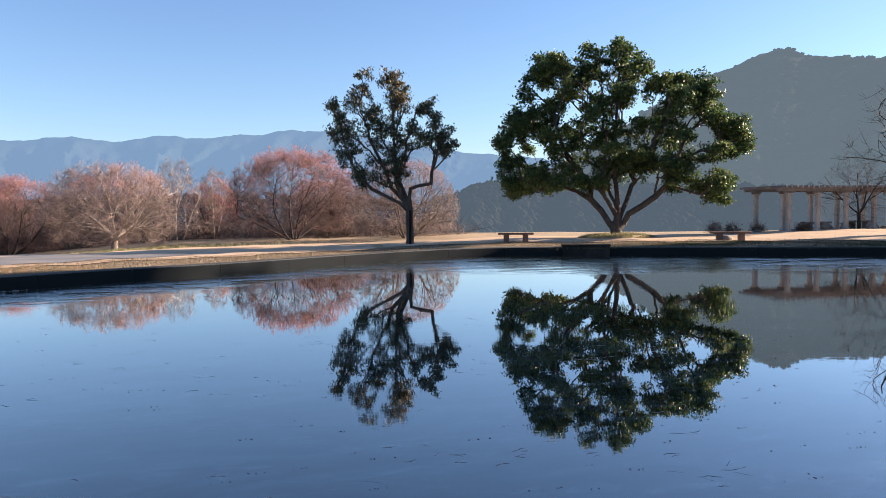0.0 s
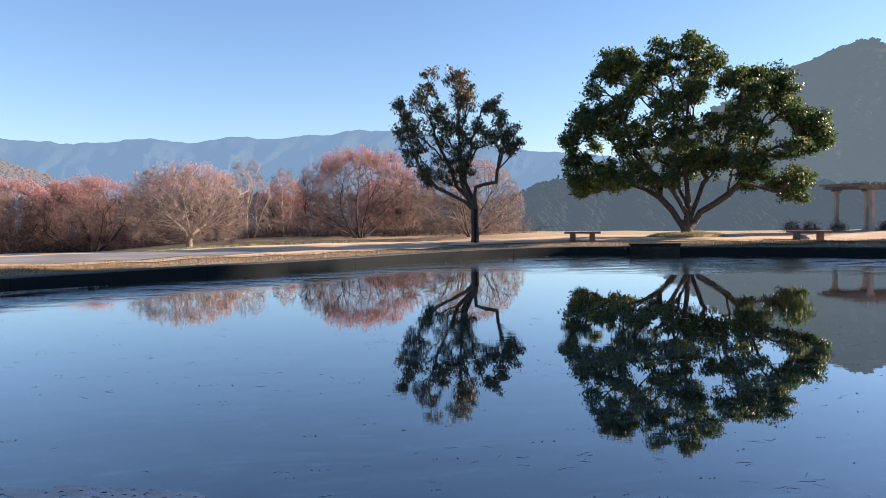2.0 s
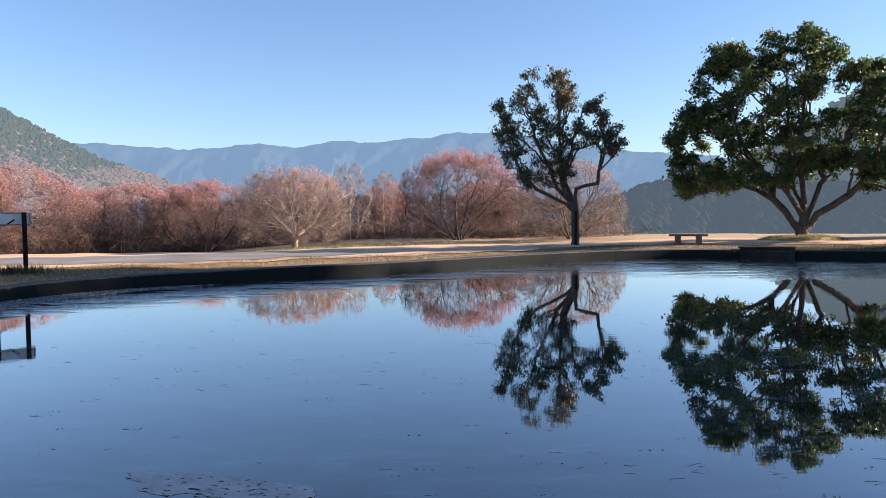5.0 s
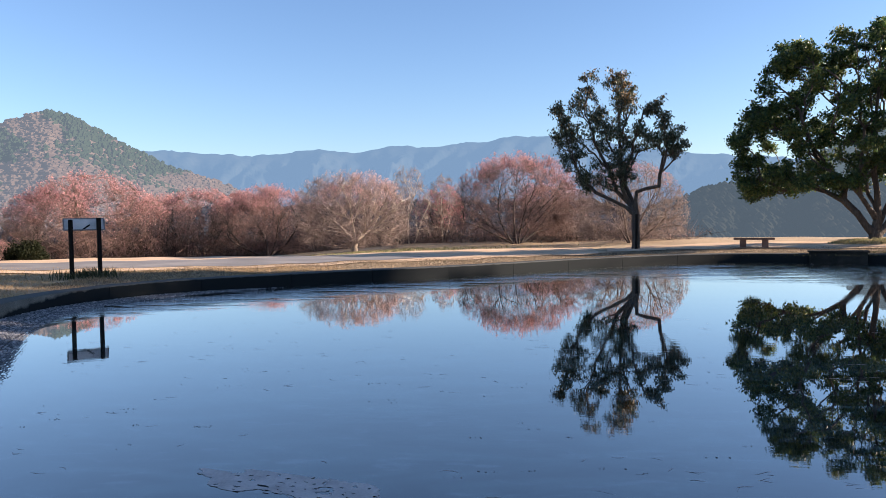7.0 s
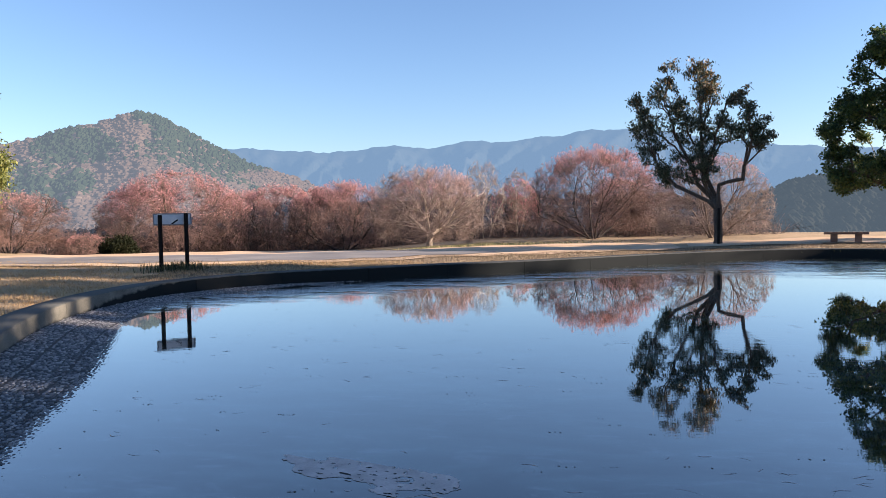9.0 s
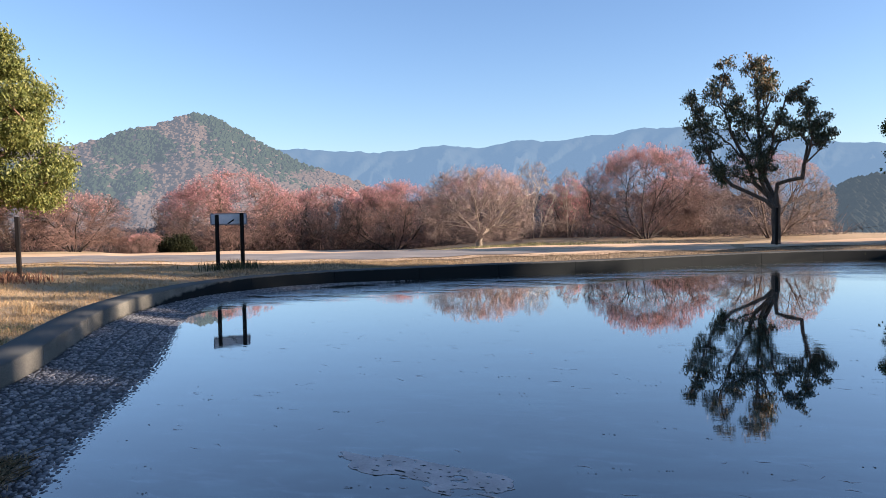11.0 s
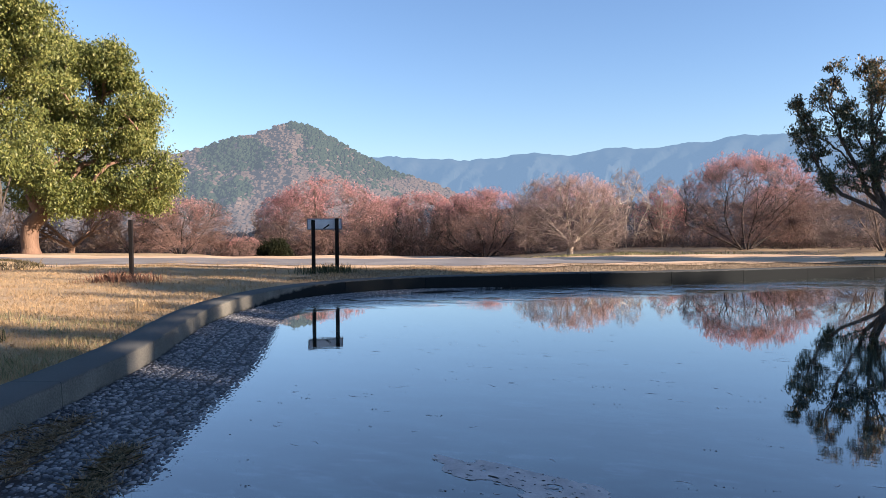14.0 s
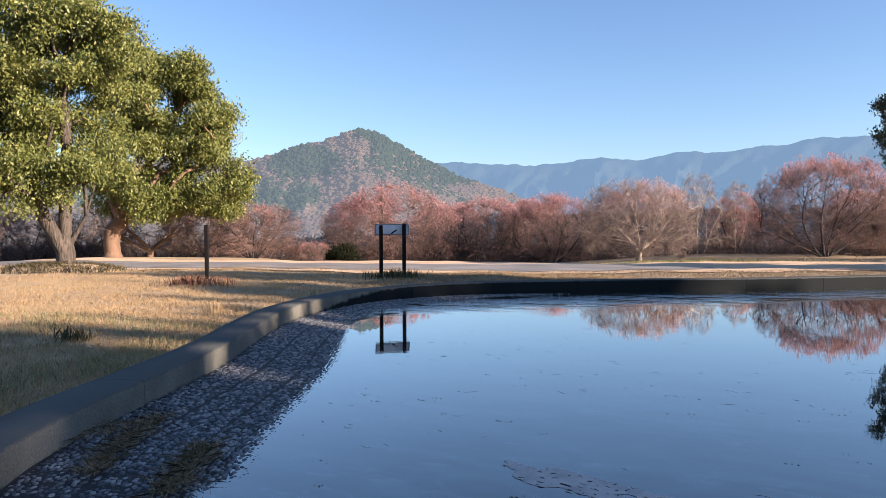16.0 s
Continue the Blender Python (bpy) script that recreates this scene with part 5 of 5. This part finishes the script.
# concrete outlet box on the far kerb
outlet = thing("outlet_box", 12.9, 28.3, -0.3, "dark concrete outlet box set in the far kerb", "drain", -22)
part("body", boxed((1.9, 0.7, 0.62), (0, -0.1, 0.12), bevel=0.02), KERB_DARK, outlet)
part("lid", boxed((2.0, 0.8, 0.06), (0, -0.1, 0.46), bevel=0.012), KERB_DARK, outlet)


# ---- grass and weeds ----


def blades(points, rng, tall, wide, lean=0.5):
    """Bent blades, each a quad that narrows and a pointed tip."""
    n = len(points)
    a = rng.uniform(0, 2 * np.pi, n)
    side = np.stack([np.cos(a), np.sin(a), 0 * a], 1)
    b = rng.uniform(0, 2 * np.pi, n)
    bend = np.stack([np.cos(b), np.sin(b), 0 * b], 1) * (rng.uniform(0, lean, n))[:, None]
    h = (tall * rng.uniform(0.5, 1.4, n))[:, None]
    w = (wide * rng.uniform(0.6, 1.3, n))[:, None]
    up = np.array([0, 0, 1.0])
    p0, p1 = points - side * w, points + side * w
    m = points + up * h * 0.6 + bend * h * 0.4
    t = points + up * h + bend * h * 1.2
    v = np.stack([p0, p1, m + side * w * 0.7, t, m - side * w * 0.7], 1).reshape(-1, 3)
    return v, np.arange(5 * n).reshape(n, 5)


def scatter_lawn(n, rng, x0, x1, y0, y1, lo, hi, near=None):
    """Points on the lawn between lo and hi metres from the kerb, thicker near the origin."""
    out = []
    while len(out) < n:
        x, y = rng.uniform(x0, x1, 4000), rng.uniform(y0, y1, 4000)
        if near:
            keep = rng.uniform(0, 1, 4000) < np.minimum(1, (near / np.hypot(x, y)) ** 1.3)
            x, y = x[keep], y[keep]
        d = np.sqrt(((kerb[None, :, 0] - x[:, None]) ** 2 + (kerb[None, :, 1] - y[:, None]) ** 2).min(1)) - KERB_W
        inside = np.hypot(x - CENTRE[0], y - CENTRE[1]) < np.interp(np.arctan2(y - CENTRE[1], x - CENTRE[0]), KANG, KRAD)
        ok = (~inside) & (d > lo) & (d < hi)
        z = ground_z(x, y, d)
        out += list(np.stack([x, y, z], 1)[ok])
    return np.array(out[:n])


ka = np.arctan2(kerb[:, 1] - CENTRE[1], kerb[:, 0] - CENTRE[0])
so = np.argsort(ka)
KANG, KRAD = ka[so], np.hypot(kerb[so, 0] - CENTRE[0], kerb[so, 1] - CENTRE[1]) + KERB_W
rng = np.random.default_rng(77)
near_grass = scatter_lawn(190000, rng, -30, -4.5, 2.0, 24, 0.02, 12, near=9)
thick = np.array([noise.fractal(Vector((q[0] * 1.3, q[1] * 1.3, 3.0)), 1.0, 2.0, 3) for q in near_grass])
near_grass = near_grass[thick + rng.uniform(-0.5, 0.5, len(thick)) > -0.22]
tagged(mesh_part("grass", np_mesh("grass", [blades(near_grass, rng, 0.058, 0.0034, 0.9)]), BLADE), "dry straw-coloured grass of the near lawn", "grass", kind="stuff")
shore = scatter_lawn(60000, rng, -11, 30, 17, 38, 0.02, 4.5)
tagged(mesh_part("grass", np_mesh("grass", [blades(shore, rng, 0.055, 0.0055, 1.3)]), BLADE_DULL), "dry grass along the far pond shore, shade put into its grey-brown", "grass", kind="stuff")


moss = scatter_lawn(16000, rng, -16, -4.8, 2.5, 9.0, 0.02, 6, near=7)
moss = moss[np.array([noise.noise(Vector((q[0] * 0.9, q[1] * 0.9, 7.0))) for q in moss]) > -0.02]
tagged(mesh_part("grass", np_mesh("grass", [blades(moss, rng, 0.09, 0.004, 0.6)]), BLADE_MOSS), "greenish grass patches in the near lawn", "grass", kind="stuff")


def tuft(x, y, spread, n, tall, mat, label, seed, wide=0.012, name="weeds"):
    rng = np.random.default_rng(seed)
    p = np.stack([x + rng.normal(0, spread[0], n), y + rng.normal(0, spread[1], n)], 1)
    p = np.c_[p, [lawn(*q) for q in p]]
    return tagged(mesh_part(name, np_mesh(name, [blades(p, rng, tall, wide, 0.7)]), mat), label, "weeds", kind="stuff")


tuft(-11.1, 20.0, (0.45, 0.35), 320, 0.24, BLADE_GREEN, "dark weeds round the posts of the sign", 81)
tuft(-14.3, 15.0, (0.5, 0.4), 420, 0.20, BLADE_RED, "red-brown weeds beside the timber post", 82)


def mound(x, y, r, h, label, weeds, tall, mat, seed):
    """A low heap of earth round the foot of the tree, overgrown with weeds."""
    bm = bmesh.new()
    bmesh.ops.create_icosphere(bm, subdivisions=4, radius=1.0)
    for q in bm.verts:
        k = 1 + 0.16 * noise.noise(q.co * 2.1)
        q.co = Vector((q.co.x * r * k, q.co.y * r * 0.7 * k, q.co.z * h * k))
    ob = part("mound", bm, GRASS_DRY, smooth=True)
    ob.matrix_world = pose(x, y, lawn(x, y) - 0.03, 0, 0, 0)
    tagged(ob, label, "mound", kind="structure")
    rng = np.random.default_rng(seed)
    a, d = rng.uniform(0, 2 * np.pi, 3600), rng.uniform(0, 1, 3600) ** 0.6
    p = np.stack([x + np.cos(a) * d * r * 1.15, y + np.sin(a) * d * r * 0.8, lawn(x, y) - 0.05 + h * np.sqrt(np.clip(1 - d**2, 0, 1))], 1)
    p = p[np.array([noise.noise(Vector((q[0] * 1.1, q[1] * 1.1, seed))) for q in p]) > -0.12]
    tagged(mesh_part("weeds", np_mesh("weeds", [blades(p, rng, tall, 0.012, 1.3)]), mat), weeds, "weeds", kind="stuff")


mound(17.9, 35.4, 1.9, 0.26, "low grassy mound of earth round the foot of the camphor tree", "green weeds on the mound under the tree", 0.11, BLADE_MOSS, 83)
mound(-24.1, 18.5, 2.3, 0.30, "low mound of earth under the olive-green camphor tree", "dark rough weeds on the mound under the camphor", 0.11, WEED_DARK, 88)
tuft(-24.3, 18.4, (1.0, 0.7), 3600, 0.22, BLADE_DULL, "rough brown weeds under the camphor trees", 84, 0.02)
tuft(18.5, 28.5, (3.0, 0.8), 5200, 0.06, BLADE_GREEN, "short green grass along the far kerb", 85, 0.010)
tuft(26.0, 25.0, (3.0, 0.8), 5200, 0.06, BLADE_GREEN, "short green grass along the far kerb", 86, 0.010)



def apron_weeds(x, y, z, spread, n, mat, label, seed):
    """Dead weeds that sprawl over the pebbles."""
    rng = np.random.default_rng(seed)
    p = np.stack([x + rng.normal(0, spread[0], n), y + rng.normal(0, spread[1], n), np.full(n, z)], 1)
    low, tall = blades(p, rng, 0.035, 0.003, 4.5), blades(p[: n // 3], rng, 0.05, 0.003, 3.0)
    return tagged(mesh_part("dead_weeds", np_mesh("dead_weeds", [low, tall]), mat), label, "weeds", kind="stuff")


for n, (x0, y0, x1, y1) in enumerate(((-4.75, 3.72, -5.40, 5.0), (-3.98, 3.70, -4.45, 4.58))):
    for k in range(7):
        u = k / 6
        x, y = x0 + (x1 - x0) * u + random.uniform(-0.03, 0.03), y0 + (y1 - y0) * u
        z = (-0.175 if n == 0 else -0.215)
        apron_weeds(x, y, z, (0.07, 0.09), 110, BLADE, "tangle of dead straw growing along a joint of the pebbles", 87 + k + 10 * n)
        apron_weeds(x, y, z, (0.035, 0.07), 50, BLADE_GREEN if n else BLADE_DULL, "green and brown weeds rooted between the pebbles", 187 + k + 10 * n)
apron_weeds(-5.45, 4.45, -0.155, (0.10, 0.30), 220, BLADE, "dead stalks lying at the foot of the kerb", 109)
tuft(-7.0, 43.6, (4.0, 0.9), 3200, 0.11, BLADE_MOSS, "greenish grass at the foot of the cherry tree", 95, 0.025)
tuft(-9.45, 10.2, (0.10, 0.25), 60, 0.20, BLADE, "dry grass tuft leaning over the kerb", 93, 0.005)
tuft(-9.0, 7.0, (0.12, 0.12), 70, 0.16, BLADE_GREEN, "small leafy weed in the lawn", 94, 0.014)

# ---- floating scum and debris ----


def scum_patch(x, y, w, d, seed, n):
    """A loose patch of small flat flakes on the water."""
    rng = np.random.default_rng(seed)
    ang = rng.uniform(0, 2 * np.pi, n)
    rad = rng.uniform(0, 1, n) ** 0.6
    p = np.stack([x + np.cos(ang) * rad * w + 0.25 * w * np.sin(rad * 3), y + np.sin(ang) * rad * d], 1)
    s = rng.uniform(0.003, 0.010, n)
    k = np.arange(6) * np.pi / 3
    jig = rng.uniform(0.6, 1.3, (n, 6))
    ring = np.stack([p[:, 0:1] + np.cos(k) * s[:, None] * jig, p[:, 1:2] + np.sin(k) * s[:, None] * jig, np.full((n, 6), WATER_Z + 0.0015) + rng.uniform(0, 0.003, (n, 1))], 2)
    return ring.reshape(-1, 3), np.arange(6 * n).reshape(n, 6)


def scum_raft(x, y, long, wide, turn, cell):
    """A thin torn sheet of scum with a ragged outline, small ridges and holes."""
    nx, ny = int(long / cell), int(wide / cell)
    ca, sa = math.cos(radians(turn)), math.sin(radians(turn))
    verts, faces, seen = [], [], {}
    for i in range(nx):
        for j in range(ny):
            u, w = (i + 0.5) / nx * 2 - 1, (j + 0.5) / ny * 2 - 1
            rag = noise.fractal(Vector((u * 2.6, w * 2.2, 0.7)), 1.0, 2.0, 6)
            if (u * u) ** 1.5 + w * w * (1.6 - 0.7 * u) > 0.62 + 0.75 * rag or noise.noise(Vector((u * 14, w * 9, 2.0))) > 0.42:
                continue
            quad = []
            for a, b in ((i, j), (i + 1, j), (i + 1, j + 1), (i, j + 1)):
                if (a, b) not in seen:
                    p, q = (a / nx - 0.5) * long, (b / ny - 0.5) * wide
                    lift = 0.002 + 0.006 * max(0.0, noise.noise(Vector((p * 16, q * 34, 5.0))))
                    seen[a, b] = len(verts)
                    verts.append((x + p * ca - q * sa, y + p * sa + q * ca, WATER_Z + lift))
                quad.append(seen[a, b])
            faces.append(quad)
    return np.array(verts), np.array(faces)


tagged(mesh_part("scum", np_mesh("scum", [scum_raft(-1.45, 5.12, 1.65, 0.66, -20, 0.011)]), SCUM, smooth=True), "pale torn raft of scum floating on the pond", "scum", kind="stuff")
wisps = []
rng = np.random.default_rng(92)
for k in range(230):
    d = rng.uniform(4.0, 14.0)
    a = radians(rng.uniform(-38, 50))
    x, y = math.sin(-a) * d, math.cos(a) * d
    if noise.noise(Vector((x * 0.35, y * 0.5, 3.0))) < -0.1 or off_kerb(x, y) < 1.6 or x < -0.62 * y - 0.6:
        continue
    for m in range(int(rng.integers(1, 4))):
        n, ln = 7, rng.uniform(0.02, 0.085)
        u = np.linspace(-1, 1, n)
        cx, cy = x + rng.normal(0, 0.12), y + rng.normal(0, 0.10)
        line = np.stack([cx + u * ln, cy + 0.02 * np.sin(u * 2 + rng.uniform(0, 6)) + u * rng.uniform(-0.04, 0.04)], 1)
        half = (1 - u**2) * rng.uniform(0.002, 0.006)
        z = np.full(n, WATER_Z + 0.0015)
        v, f = strip([np.c_[line + np.c_[0 * u, half], z], np.c_[line - np.c_[0 * u, half], z]])
        wisps.append((v, f[:, ::-1]))
tagged(mesh_part("film", np_mesh("film", wisps), SCUM), "thin pale wisps of film on the water", "scum", kind="stuff")
flakes = []
for k in range(1300):
    x, y = random.uniform(-7, 24), random.uniform(4, 27)
    flakes.append(scum_patch(x, y, random.uniform(0.03, 0.22), random.uniform(0.006, 0.03), 200 + k, random.randint(1, 6)))
far_side = [i for i in range(NK) if kerb[i][1] > 15.5 and -9.5 < kerb[i][0] < 26]
for k in range(2600):
    i = random.choice(far_side)
    p = kerb[i] + inward[i] * (0.05 + abs(random.gauss(0, 1.1))) + tang[i] * random.uniform(-0.2, 0.2)
    flakes.append(scum_patch(p[0], p[1], random.uniform(0.03, 0.16), random.uniform(0.01, 0.05), 2000 + k, random.randint(2, 6)))
tagged(mesh_part("debris", np_mesh("debris", flakes), DEBRIS), "small dead leaves and flakes drifting on the water", "debris", kind="stuff")

# ---- pebbles of the apron ----
PEB = []
for k in range(10):
    r2 = random.Random(k)
    bm = bmesh.new()
    bmesh.ops.create_icosphere(bm, subdivisions=1, radius=1.0)
    sx, sy, sz = r2.uniform(0.026, 0.040), r2.uniform(0.018, 0.025), r2.uniform(0.011, 0.016)
    for q in bm.verts:
        j2 = r2.uniform(0.9, 1.1)
        q.co = Vector((q.co.x * sx * j2, q.co.y * sy * j2, q.co.z * sz))
    bmesh.ops.delete(bm, geom=[q for q in bm.verts if q.co.z < -0.6 * sz], context="VERTS")
    me = bpy.data.meshes.new("pebble")
    bm.to_mesh(me)
    bm.free()
    me.materials.append(PEBBLE)
    me.polygons.foreach_set("use_smooth", np.ones(len(me.polygons), bool))
    PEB.append(me)
spots = []
for i in range(NK):
    if not (kerb[i][0] < -4.0 and 2.4 < kerb[i][1] < 22):
        continue
    for row, w in enumerate(np.arange(0.03, 1.8, 0.041)):
        for u in np.arange(0, 0.25, 0.0625):
            d = w + random.uniform(-0.013, 0.013)
            s = u + (row % 2) * 0.031 + random.uniform(-0.017, 0.017)
            p = kerb[i] + tang[i] * s + inward[i] * d
            z = foot_z[i] - 0.078 * d
            if z < WATER_Z - 0.025 or random.random() < 0.02:
                continue
            if abs((d % 0.50) - 0.02) < 0.016 or (i % 4 == 0 and s < 0.022):
                continue
            spots.append((p[0], p[1], z + random.uniform(-0.002, 0.003), math.degrees(math.atan2(tang[i][1], tang[i][0])) + random.uniform(-42, 42)))
near_spots = sorted(spots, key=lambda s: math.hypot(s[0] + 4.2, s[1] - 4.6))
for s in near_spots[:300]:
    ob = new("pebble", PEB[random.randrange(10)])
    ob.matrix_world = pose(s[0], s[1], s[2], random.uniform(-8, 8), random.uniform(-8, 8), s[3])
    ob.parent = apron
src = []
for me in PEB:
    co = np.array([v.co[:] for v in me.vertices])
    fc = np.array([p.vertices[:] for p in me.polygons])
    src.append((co, fc))
pieces = []
for s in near_spots[300:]:
    co, fc = src[random.randrange(10)]
    a = radians(s[3])
    rot = np.array([[math.cos(a), -math.sin(a), 0], [math.sin(a), math.cos(a), 0], [0, 0, 1]])
    pieces.append((co @ rot.T + np.array(s[:3]), fc))
tagged(mesh_part("pebbles", np_mesh("pebbles", pieces), PEBBLE_ISL, apron, smooth=True), kind="stuff")
